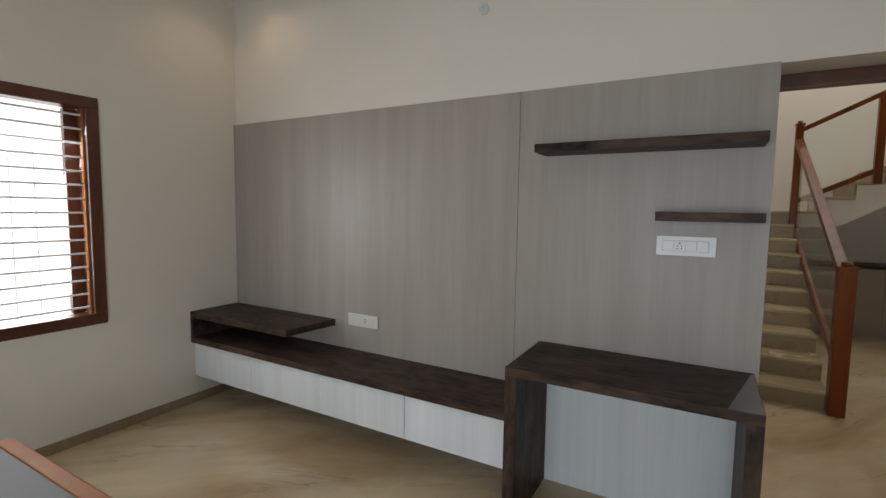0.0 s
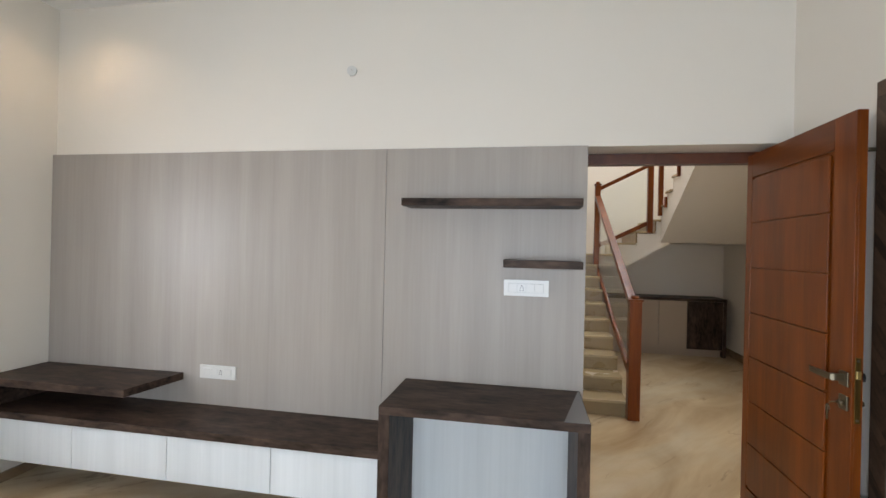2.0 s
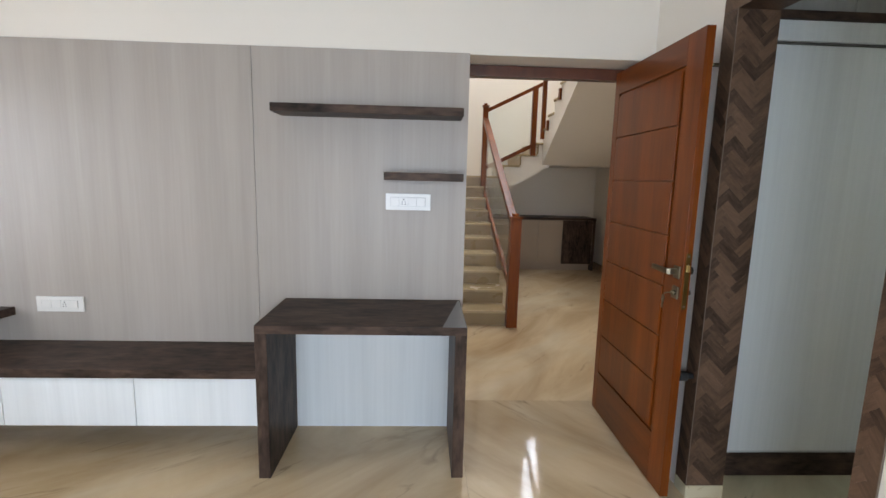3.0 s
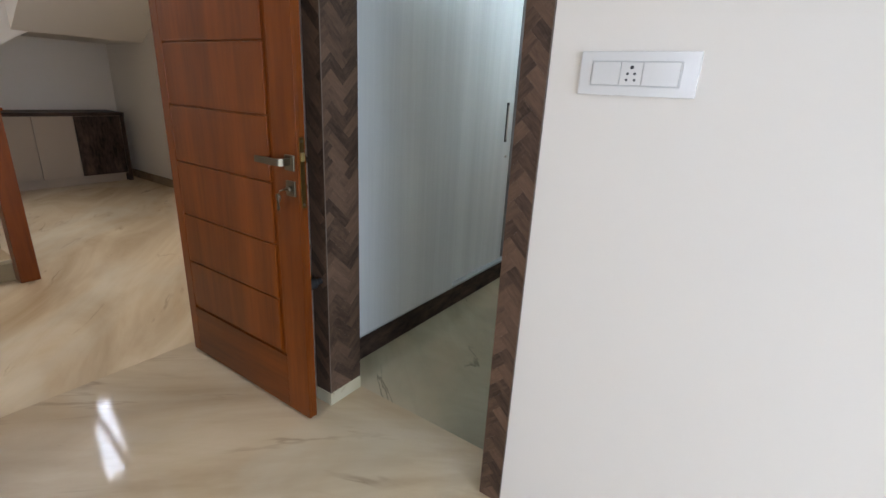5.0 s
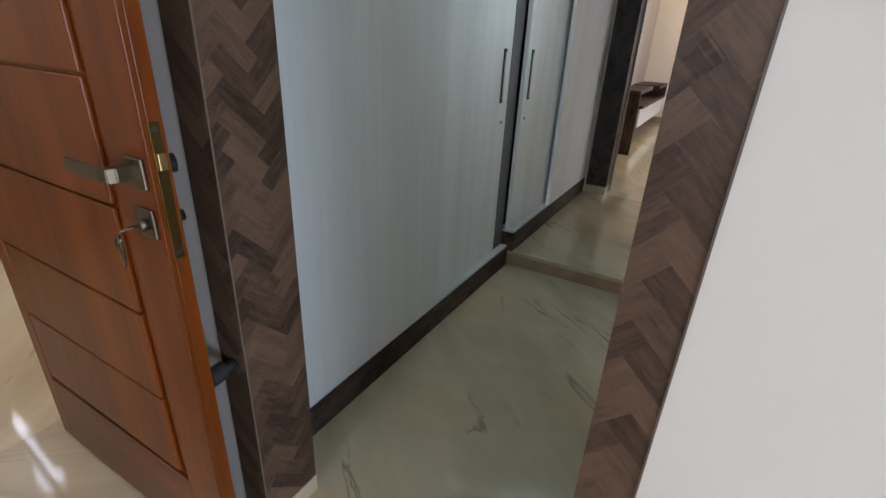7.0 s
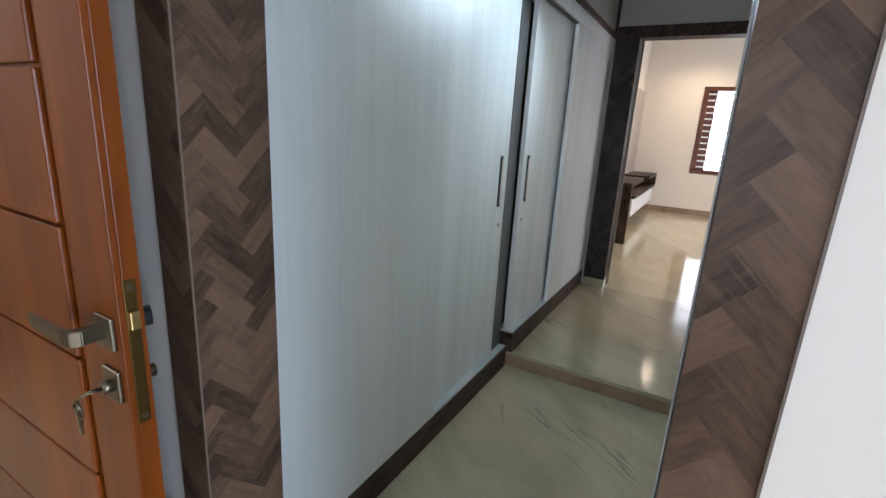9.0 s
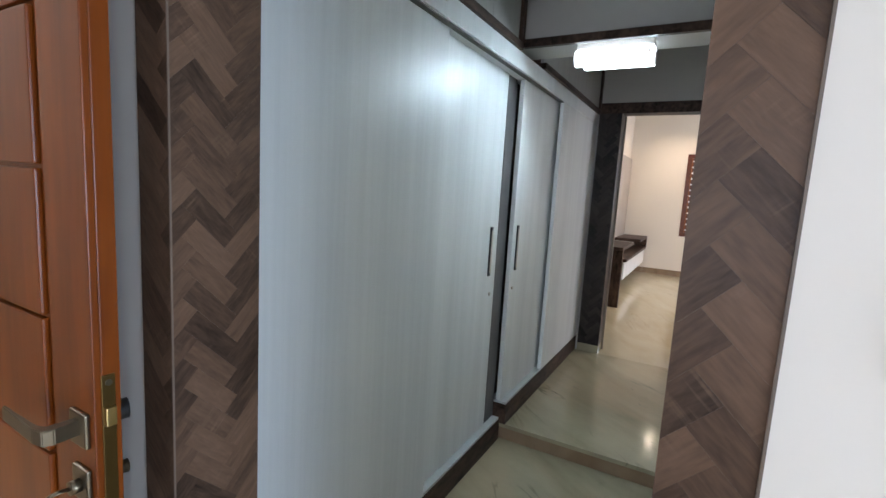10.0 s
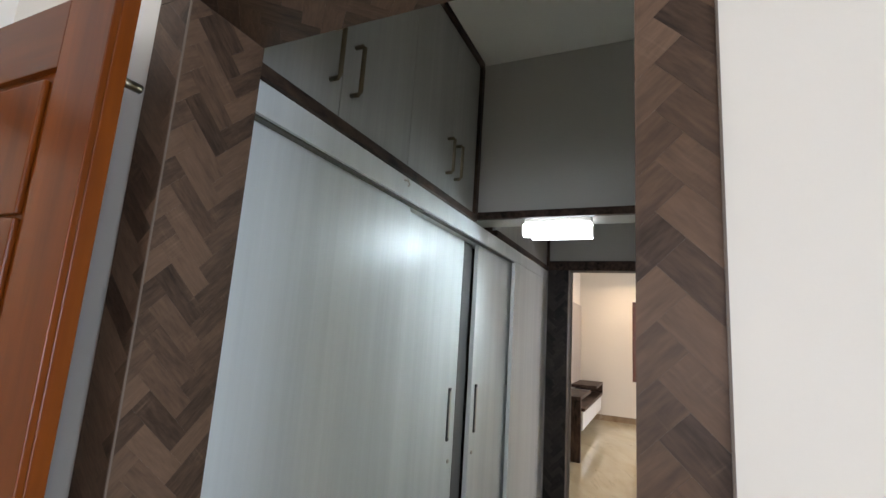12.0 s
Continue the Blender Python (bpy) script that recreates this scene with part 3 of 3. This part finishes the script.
rod("back_cylinder", [(LX1, 1.948, 0.972), (LX1 + 0.022, 1.944, 0.972)], 0.011, M_LOCK, leaf)
rod("tower_bolt", [(LX1 - 0.002, 1.932, 1.925), (LX1 + 0.034, 1.932, 1.925)], 0.008, M_LOCK, leaf, "small steel bolt")
stop = thing("door_stopper", (1.335, 1.96, 0.58), "black rubber door stopper on the lining", "door stop")
rod("stem", [(1.335, 1.96, 0.58), (1.295, 1.96, 0.58)], 0.013, M_RUBBER, stop)
rod("buffer", [(1.305, 1.96, 0.58), (1.298, 1.96, 0.58), (1.27, 1.958, 0.58), (1.264, 1.957, 0.58)], 0.022, M_RUBBER, stop, "", 14)

# ---- stair hall ----
structure(boxes("wall_hall_west", [((-0.1, 2.87, 0), (0.1, 8.2, 5.3))], M_WALL), "white stair hall wall", "wall")
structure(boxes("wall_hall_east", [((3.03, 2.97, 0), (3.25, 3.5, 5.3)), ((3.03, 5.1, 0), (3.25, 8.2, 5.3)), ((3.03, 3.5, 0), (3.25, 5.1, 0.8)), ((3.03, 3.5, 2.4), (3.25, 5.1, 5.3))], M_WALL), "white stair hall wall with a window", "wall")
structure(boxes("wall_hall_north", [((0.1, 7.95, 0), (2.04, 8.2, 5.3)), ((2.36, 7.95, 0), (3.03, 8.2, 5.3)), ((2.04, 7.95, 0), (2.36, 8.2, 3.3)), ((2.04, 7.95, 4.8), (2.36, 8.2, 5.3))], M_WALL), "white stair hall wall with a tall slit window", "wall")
structure(boxes("wall_hall_south", [((1.34, 2.87, 0), (3.25, 2.97, 5.3)), ((-0.1, 2.77, H + 0.15), (1.34, 2.87, 5.3))], M_WALL), "white stair hall wall", "wall")
structure(boxes("ceiling_hall", [((-0.1, 2.77, 5.3), (3.25, 5.8, 5.4)), ((-0.1, 7.6, 5.3), (3.25, 8.2, 5.4)), ((-0.1, 5.8, 5.3), (0.3, 7.6, 5.4)), ((1.9, 5.8, 5.3), (3.25, 7.6, 5.4))], M_CEIL), "white stair hall ceiling with a skylight opening", "ceiling")
structure(slab("baseboard", (3.012, 5.2, 0), (3.03, 7.95, 0.1), M_RISER), "brown marble skirting along the hall", "baseboard")
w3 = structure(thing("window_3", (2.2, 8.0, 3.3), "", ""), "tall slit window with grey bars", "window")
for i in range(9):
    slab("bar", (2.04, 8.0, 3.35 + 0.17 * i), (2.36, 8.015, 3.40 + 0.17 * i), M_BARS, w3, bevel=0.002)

stairs = thing("staircase", (0.52, 5.7, 0), "beige marble staircase with white painted sides", "staircase")
for k in range(10):
    y, z = 4.5 + 0.27 * k, 0.15 * k
    y1 = 7.95 if k == 9 else y + 0.27
    x1 = 1.25 if k == 9 else 0.95
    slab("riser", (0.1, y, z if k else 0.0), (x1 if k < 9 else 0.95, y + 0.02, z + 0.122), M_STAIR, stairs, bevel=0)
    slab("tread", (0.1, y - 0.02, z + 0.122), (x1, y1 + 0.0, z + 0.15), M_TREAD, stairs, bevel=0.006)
prism("stringer", [(4.6, 0.0), (6.95, 1.31), (7.94, 1.31), (7.94, 1.2), (7.05, 1.2), (4.9, 0.0)], "x", 0.12, 0.94, M_WALL, stairs, "white painted stair side")
FX = (1.25, 1.50, 1.75)
for i, x in enumerate(FX):
    z = 1.5 + 0.167 * i
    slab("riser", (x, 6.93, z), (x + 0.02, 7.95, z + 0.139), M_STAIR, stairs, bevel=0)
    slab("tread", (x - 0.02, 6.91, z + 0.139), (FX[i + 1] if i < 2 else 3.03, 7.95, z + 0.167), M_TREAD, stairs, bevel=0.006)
prism("upper_stringer", [(0.95, 1.32), (1.37, 1.32), (1.97, 1.68), (3.03, 1.68), (3.03, 1.97), (1.77, 1.97), (1.77, 1.80), (1.52, 1.80), (1.52, 1.637), (1.27, 1.637), (1.27, 1.47), (0.95, 1.47)], "y", 6.935, 7.94, M_WALL, stairs, "white painted stair side")
top_profile = [(6.93, 1.68)]
for k in range(10):
    y = 6.93 - 0.27 * k
    top_profile += [(y, 2.0 + 0.167 * k), (y, 2.0 + 0.167 * (k + 1))]
top_profile += [(4.23, 3.67), (4.23, 3.35)]
prism("return_flight", top_profile, "x", 1.83, 3.02, M_WALL, stairs, "white painted soffit of the upper flight")
for k in range(9):
    y, z = 6.93 - 0.27 * k, 2.0 + 0.167 * (k + 1)
    slab("tread", (1.81, y - 0.27, z), (3.02, y + 0.02, z + 0.028), M_TREAD, stairs, bevel=0.006)

rail = thing("stair_railing", (0.985, 4.45, 0), "teak stair railing with glass panels", "railing")


def post(x, y, z0, z1, w, cap_part=True):
    p = slab("post", (x - w / 2, y - w / 2, z0), (x + w / 2, y + w / 2, z1), M_TEAK, rail, bevel=0.006)
    if cap_part:
        slab("post_cap", (x - w / 2 - 0.01, y - w / 2 - 0.01, z1), (x + w / 2 + 0.01, y + w / 2 + 0.01, z1 + 0.02), M_TEAK, p, bevel=0.006)
        disc("finial", (x, y, z1 + 0.035), w * 0.32, 0.03, "z", M_TEAK, p)


def beam(name, a, b, w, h, m=M_TEAK):
    """A squared rail from a to b."""
    a, b = Vector(a), Vector(b)
    d = b - a
    bm = bmesh.new()
    box(bm, (0, -w / 2, -h / 2), (d.length, w / 2, h / 2), 0.006)
    bm.transform(Matrix.Translation(a) @ d.to_track_quat("X", "Z").to_matrix().to_4x4())
    return part(name, bm, m, rail)


post(0.985, 4.45, 0, 1.08, 0.105)
post(0.965, 6.9, 1.30, 2.48, 0.075)
post(1.68, 6.93, 1.81, 2.78, 0.075, False)
post(1.81, 6.9, 2.05, 2.95, 0.06, False)
beam("handrail", (0.985, 4.48, 1.02), (0.968, 6.88, 2.30), 0.075, 0.06)
beam("bottom_rail", (0.985, 4.50, 0.36), (0.968, 6.88, 1.29), 0.045, 0.07)
beam("handrail", (0.97, 6.9, 2.42), (1.81, 6.93, 2.84), 0.06, 0.05)
beam("bottom_rail", (1.0, 6.92, 1.62), (1.66, 6.93, 1.95), 0.05, 0.055)
beam("handrail", (1.84, 6.86, 2.9), (1.84, 4.4, 4.42), 0.06, 0.05)
for k in range(1, 9, 2):
    y, z = 6.93 - 0.27 * k, 2.0 + 0.167 * k
    slab("bracket", (1.80, y - 0.03, z - 0.02), (1.828, y + 0.03, z + 0.12), M_TEAK, rail)
g1 = prism("glass_panel", [(4.52, 0.42), (6.85, 1.33), (6.85, 2.24), (4.52, 1.0)], "x", 0.972, 0.980, M_GLASS, rail, "clear glass panel")
g2 = prism("glass_panel", [(1.02, 1.67), (1.64, 1.96), (1.64, 2.70), (1.02, 2.40)], "y", 6.926, 6.934, M_GLASS, rail, "clear glass panel")
for g in (g1, g2):
    g.visible_shadow = False

uc = thing("understair_cabinet", (2.0, 7.7, 0), "low cabinet under the stairs with a dark worktop", "cabinet")
slab("worktop", (1.15, 7.43, 0.825), (2.90, 7.94, 0.865), M_DARK, uc, "dark walnut worktop", 0.003)
slab("body", (1.17, 7.47, 0.10), (2.88, 7.94, 0.825), M_UNDER, uc)
slab("plinth", (1.20, 7.50, 0), (2.84, 7.92, 0.10), M_UNDER, uc)
slab("end_leg", (2.86, 7.45, 0), (2.90, 7.94, 0.825), M_DARKV, uc)
for a, b, m in ((1.18, 1.56, M_UNDER), (1.565, 1.96, M_UNDER), (1.965, 2.36, M_UNDER), (2.365, 2.855, M_DARKV)):
    slab("cabinet_door", (a, 7.45, 0.11), (b - 0.004, 7.47, 0.82), m, uc, "dark walnut door" if m == M_DARKV else "")

# ---- passage with sliding wardrobes ----
STEP, END = 3.375, 5.03
structure(slab("floor_passage", (1.52, 0.85, -0.2), (STEP, 2.7, 0.0), M_GREEN, bevel=0), "polished greenish marble passage floor", "floor")
structure(slab("floor_step", (STEP + 0.02, 0.85, -0.2), (END, 2.7, 0.075), M_GREEN, bevel=0), "raised passage floor base", "floor")
structure(slab("step_riser", (STEP, 0.95, 0.0), (STEP + 0.02, 2.6, 0.075), M_RISER, bevel=0), "brown marble step riser", "step")
structure(slab("step_top", (STEP - 0.012, 0.95, 0.0755), (END - 0.001, 2.6, 0.1), M_GREEN, bevel=0.003), "polished greenish marble step", "step")
structure(boxes("wall_passage_south", [((1.49, 0.85, 0), (END, 0.95, HP))], M_WALL), "white passage wall", "wall")
structure(boxes("wall_passage_north", [((1.49, 2.62, 0), (END, 2.75, HP))], M_WALL), "white passage wall behind wardrobes", "wall")
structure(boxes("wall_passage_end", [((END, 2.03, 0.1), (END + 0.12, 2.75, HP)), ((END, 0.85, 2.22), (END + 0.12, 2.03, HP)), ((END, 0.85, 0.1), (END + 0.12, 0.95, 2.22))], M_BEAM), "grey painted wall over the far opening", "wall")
structure(slab("ceiling_passage", (1.34, 0.85, HP), (END + 0.12, 2.75, HP + 0.12), M_CEIL, bevel=0), "white passage ceiling", "ceiling")
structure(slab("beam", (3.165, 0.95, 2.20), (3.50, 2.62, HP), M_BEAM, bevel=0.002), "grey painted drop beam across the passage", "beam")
structure(slab("trim", (3.137, 0.95, 2.160), (3.165, 2.03, 2.199), M_DARK), "dark walnut trim under the beam", "trim")


def sliding_wardrobe(x0, x1, z, doors, strips, label, out=0.0):
    w = thing("sliding_wardrobe", ((x0 + x1) / 2, 2.35, z), label, "wardrobe", "sliding wardrobes")
    slab("plinth", (x0, 2.083 - out, z), (x1, 2.6, z + 0.122), M_DARK, w, "dark walnut plinth")
    slab("carcass", (x0, 2.158, z + 0.122), (x1, 2.6, 2.061), M_DARKV, w)
    slab("bottom_track", (x0, 2.088 - out, z + 0.122), (x1, 2.155, z + 0.136), M_RAIL, w, "pale aluminium sliding track")
    slab("pelmet", (x0, 2.04, 2.062), (x1, 2.6, 2.146), M_PALE, w)
    # Thin dark strip paints the shadow gap below the pelmet.
    slab("pelmet_shadow_gap", (x0, 2.05, 2.056), (x1, 2.077, 2.0615), M_SHADOW_GAP, w, "dark olive strip painting the shadow gap under the pelmet")
    for a, b in strips:
        slab("end_panel", (a, 2.128, z + 0.137), (b, 2.157, 2.061), M_STRIP, w, "grey-brown laminate end panel")
    for a, b, front, hx in doors:
        y0 = (2.08 if front else 2.124) - out
        d = slab("sliding_door", (a, y0, z + 0.137), (b, y0 + 0.026, 2.064), M_PALE, w, bevel=0.002)
        if hx:
            slab("handle", (hx - 0.012, y0 - 0.010, 1.012), (hx + 0.012, y0 - 0.0005, 1.272), M_BLACK, d, "dark recessed bar handle", 0.003)
            slab("handle_grip", (hx - 0.006, y0 - 0.013, 1.03), (hx + 0.006, y0 - 0.0095, 1.254), M_STEEL, d, "", 0.001)
            disc("lock", (hx + (0.03 if hx < 3.3 else -0.02), y0 - 0.003, 0.91), 0.009, 0.008, "y", M_STEEL, d, "small steel lock", 14)
    return w


sliding_wardrobe(1.515, STEP - 0.02, 0.0, ((1.52, 2.50, True, 0), (2.46, 3.22, False, 3.126)), ((3.235, STEP - 0.021),), "sliding wardrobe with pale wood-grain doors")
sliding_wardrobe(STEP - 0.018, END - 0.005, 0.1, ((STEP - 0.016, 4.05, False, 3.42), (3.99, END - 0.006, True, 0)), (), "sliding wardrobe on the raised step", 0.035)


def loft(x0, x1, seams, handles, label):
    c = thing("loft_cupboard", ((x0 + x1) / 2, 2.35, 2.147), label, "cupboard", "loft cupboards")
    slab("body", (x0, 2.06, 2.147), (x1, 2.6, HP - 0.002), M_DARKV, c)
    slab("bottom_trim", (x0, 2.025, 2.1475), (x1, 2.06, 2.182), M_DARK, c, "dark walnut trim")
    slab("top_trim", (x0, 2.025, HP - 0.04), (x1, 2.06, HP - 0.003), M_DARK, c, "dark walnut trim")
    slab("end_trim", (x1 - 0.035, 2.022, 2.182), (x1, 2.06, HP - 0.04), M_DARKV, c, "dark walnut trim")
    for a, b in zip(seams, seams[1:]):
        d = slab("cupboard_door", (a + 0.0015, 2.04, 2.184), (b - 0.0015, 2.06, HP - 0.042), M_LOFT, c)
        for hx in handles:
            if a < hx < b:
                rod("handle", [(hx, 2.04, 2.456), (hx, 2.012, 2.456), (hx, 2.004, 2.448), (hx, 2.004, 2.294), (hx, 2.012, 2.286), (hx, 2.04, 2.286)], 0.008, M_LOCK, d, "steel bow handle", 10)
    return c


loft(1.515, 3.135, (1.515, 1.925, 2.372, 2.79, 3.10), (1.87, 1.977, 2.735, 2.835), "grey loft cupboard above the wardrobe")
loft(3.50, END - 0.005, (3.50, 4.0, 4.5, END - 0.04), (), "grey loft cupboard behind the beam")
hook = thing("ceiling_hook", (2.36, 2.03, 2.12), "tiny steel hook under the loft trim", "hook")
rod("shank", [(2.36, 2.04, 2.128), (2.36, 2.022, 2.124), (2.36, 2.016, 2.108), (2.36, 2.022, 2.1)], 0.004, M_STEEL, hook, "", 8)

tube = thing("tube_light", (3.31, 1.625, 2.2), "glowing white double tube light under the beam", "ceiling light")
slab("housing", (3.27, 1.45, 2.165), (3.35, 1.80, 2.199), M_PLASTIC, tube, "white housing", 0.004)
for tx, a, b in ((3.275, 1.47, 1.80), (3.345, 1.45, 1.77)):
    rod("tube", [(tx, a, 2.122), (tx, b, 2.122)], 0.038, M_TUBE, tube, "glowing white tube", 14)
    for e in (a, b):
        disc("end_cap", (tx, e, 2.122), 0.034, 0.012, "y", M_PLASTIC, tube)
lamp("tube_glow", "AREA", pose(3.29, 1.62, 2.085, 0, 40, 0), 16, (0.72, 0.95, 1.0), (0.10, 0.34))

# ---- far room ----
FZ = 0.1
structure(slab("floor_far_room", (END, -2.0, -0.2), (10.6, 2.75, FZ - 0.001), M_MARBLE_FAR, bevel=0), "polished pale beige marble floor of the far room", "floor")
structure(boxes("wall_far_east", [((10.4, -2.0, FZ), (10.6, 0.4, HP)), ((10.4, 1.56, FZ), (10.6, 2.75, HP)), ((10.4, 0.4, FZ), (10.6, 1.56, 0.84)), ((10.4, 0.4, 2.31), (10.6, 1.56, HP))], M_WALL), "cream wall of the far room with a window", "wall")
structure(boxes("wall_far_north", [((END + 0.12, 2.52, FZ), (10.4, 2.75, HP))], M_WALL), "cream wall of the far room", "wall")
structure(boxes("wall_far_south", [((END + 0.12, -2.2, FZ), (7.2, -2.0, HP)), ((9.2, -2.2, FZ), (10.6, -2.0, HP)), ((7.2, -2.2, 2.3), (9.2, -2.0, HP)), ((7.2, -2.2, FZ), (9.2, -2.0, 0.9))], M_WALL), "cream wall of the far room with an opening", "wall")
structure(boxes("wall_far_west", [((END, -2.2, FZ), (END + 0.12, 0.85, HP))], M_WALL), "cream wall of the far room", "wall")
structure(slab("ceiling_far", (END + 0.12, -2.2, HP), (10.6, 2.75, HP + 0.12), M_CEIL, bevel=0), "white ceiling of the far room", "ceiling")
structure(slab("baseboard", (10.382, 0.0, FZ), (10.4, 2.5, FZ + 0.1), M_RISER), "brown marble skirting of the far room", "baseboard")
barred_window("window_2", 10.4, 0.4, 1.56, 0.84, 2.31, "teak window with horizontal bars in the far room", -1, bars=13, f=0.07, sash=0.14, thick=0.012)
structure(slab("backdrop", (14.0, -6, -2), (14.1, 8, 9), M_OUT, bevel=0), "bright white daylight beyond the far window", "backdrop")
fp = thing("wall_panelling", (8.7, 2.51, 0.3), "pale grey laminate panelling in the far room", "wall panel")
slab("panel_board", (6.95, 2.492, 0.3), (9.0, 2.52, 2.2), M_PANEL, fp, bevel=0.001)
slab("panel_board", (9.003, 2.492, 0.3), (10.398, 2.52, 2.2), M_PANEL, fp, bevel=0.001)
desk(2.0, 2.49, 6.95, 7.93, FZ, False)
television_unit(2.08, 2.49, 7.932, 10.38, FZ, True)
for sx, sy in ((6.6, -0.7), (9.6, 1.6), (8.0, 0.0)):
    downlight(sx, sy, HP)


# ---- herringbone linings, plank by plank ----
def clip(poly, axis, limit, keep_less):
    out = []
    for i in range(len(poly)):
        p, q = poly[i - 1], poly[i]
        inp = (p[axis] <= limit) if keep_less else (p[axis] >= limit)
        inq = (q[axis] <= limit) if keep_less else (q[axis] >= limit)
        if inp != inq:
            t = (limit - p[axis]) / (q[axis] - p[axis])
            out.append(tuple(a + t * (b - a) for a, b in zip(p, q)))
        if inq:
            out.append(q)
    return out


def herringbone(parent, origin, u, v, n, width, height, shift, w=0.038, count=3, material=M_HERR):
    """Planks of a herringbone, cut to a rectangle that starts at origin and runs along u and v; n points out."""
    origin, u, v, n = Vector(origin), Vector(u), Vector(v), Vector(n)
    c, g, span = math.sqrt(0.5), 0.0001, int((width + height) / w) + 10
    for s in range(-span // 6, span // 6 + 1):
        for k in range(-span, span):
            for upright in (False, True):
                x, y = k + 2 * count * s, k
                r = (x + count, y + 1 - count, x + count + 1, y + 1) if upright else (x, y, x + count, y + 1)
                corners = [(r[0], r[1]), (r[2], r[1]), (r[2], r[3]), (r[0], r[3])]
                poly = []
                for px, py in corners:
                    qx, qy = px * w + (g if px == r[0] else -g), py * w + (g if py == r[1] else -g)
                    along, across = (py - r[1], px - r[0]) if upright else (px - r[0], py - r[1])
                    poly.append(((qx - qy) * c + shift, (qx + qy) * c, along * w, across * w))
                for ax, lim, less in ((0, 0, False), (0, width, True), (1, 0, False), (1, height, True)):
                    poly = clip(poly, ax, lim, less) if poly else poly
                if len(poly) < 3:
                    continue
                area = abs(sum(poly[i - 1][0] * poly[i][1] - poly[i][0] * poly[i - 1][1] for i in range(len(poly)))) / 2
                if area < 1.2e-5:
                    continue
                bm = bmesh.new()
                uv = bm.loops.layers.uv.new("grain")
                low = [bm.verts.new(origin + u * p[0] + v * p[1]) for p in poly]
                top = [bm.verts.new(origin + u * p[0] + v * p[1] + n * 0.0005) for p in poly]
                f = bm.faces.new(top)
                for loop, p in zip(f.loops, poly):
                    loop[uv].uv = (p[2] / 0.18, p[3] / 0.18)
                for i in range(len(poly)):
                    j = (i + 1) % len(poly)
                    bm.faces.new((low[i], low[j], top[j], top[i]))
                part("plank", bm, material, parent)


lin = structure(thing("opening_lining", (1.42, 1.55, 0), "dark brown herringbone wood lining round the opening", "door lining"), "dark brown herringbone wood lining round the opening", "door lining")
jl = slab("left_jamb", (1.337, 1.922, 0.062), (1.512, 2.012, 2.14), M_JOINT, lin, bevel=0)
jr = slab("right_jamb", (1.337, 1.094, 0.0), (1.512, 1.170, 2.14), M_JOINT, lin, bevel=0)
jh = slab("head", (1.337, 1.094, 2.142), (1.512, 2.012, 2.2), M_JOINT, lin, bevel=0)
slab("jamb_base", (1.335, 1.92, 0.0), (1.514, 2.014, 0.061), M_MARBLE_FAR, lin, "pale marble base block")
herringbone(jl, (1.337, 1.922, 0.062), (1, 0, 0), (0, 0, 1), (0, -1, 0), 0.175, 2.078, 0.125)
herringbone(jl, (1.337, 1.922, 0.062), (0, 1, 0), (0, 0, 1), (-1, 0, 0), 0.09, 2.078, 0.03)
herringbone(jr, (1.337, 1.094, 0.0), (0, 1, 0), (0, 0, 1), (-1, 0, 0), 0.076, 2.14, 0.138)
herringbone(jh, (1.337, 1.170, 2.142), (0, 1, 0), (1, 0, 0), (0, 0, -1), 0.752, 0.175, 0.05)
herringbone(jh, (1.337, 1.094, 2.142), (0, 1, 0), (0, 0, 1), (-1, 0, 0), 0.918, 0.058, 0.05)
slab("edge_band", (1.3345, 1.9195, 0.062), (1.3375, 1.9225, 2.14), M_EDGE, lin, "pale brown edge band", 0)
slab("edge_band", (1.334, 1.0915, 0.0), (1.338, 1.094, 2.2), M_EDGE, lin, "pale brown edge band", 0)

fl = structure(thing("far_opening_lining", (END, 1.5, FZ), "", ""), "dark wood lining round the far opening", "door lining")
fj = slab("left_jamb", (END - 0.018, 1.85, FZ + 0.07), (END + 0.13, 2.03, 2.15), M_DARKV, fl)
slab("head", (END - 0.018, 0.95, 2.15), (END + 0.13, 2.03, 2.235), M_DARK, fl)
slab("jamb_base", (END - 0.02, 1.85, FZ), (END + 0.13, 2.03, FZ + 0.07), M_GREEN, fl, "marble base block")
slab("inner_trim", (END + 0.13, 1.835, FZ), (END + 0.145, 2.03, 2.15), M_CREAM, fl, "cream inner edge")
# The far jamb's planks carry the darkened copy, so their shade is painted.
herringbone(fj, (END - 0.018, 1.85, FZ + 0.07), (0, 1, 0), (0, 0, 1), (-1, 0, 0), 0.18, 1.98, 0.125, material=M_HERR_SHADED)
slab("edge_band", (1.47, 1.1705, 0.0), (1.511, 1.1725, 2.14), M_RAIL, lin, "pale grey edge strip", 0)
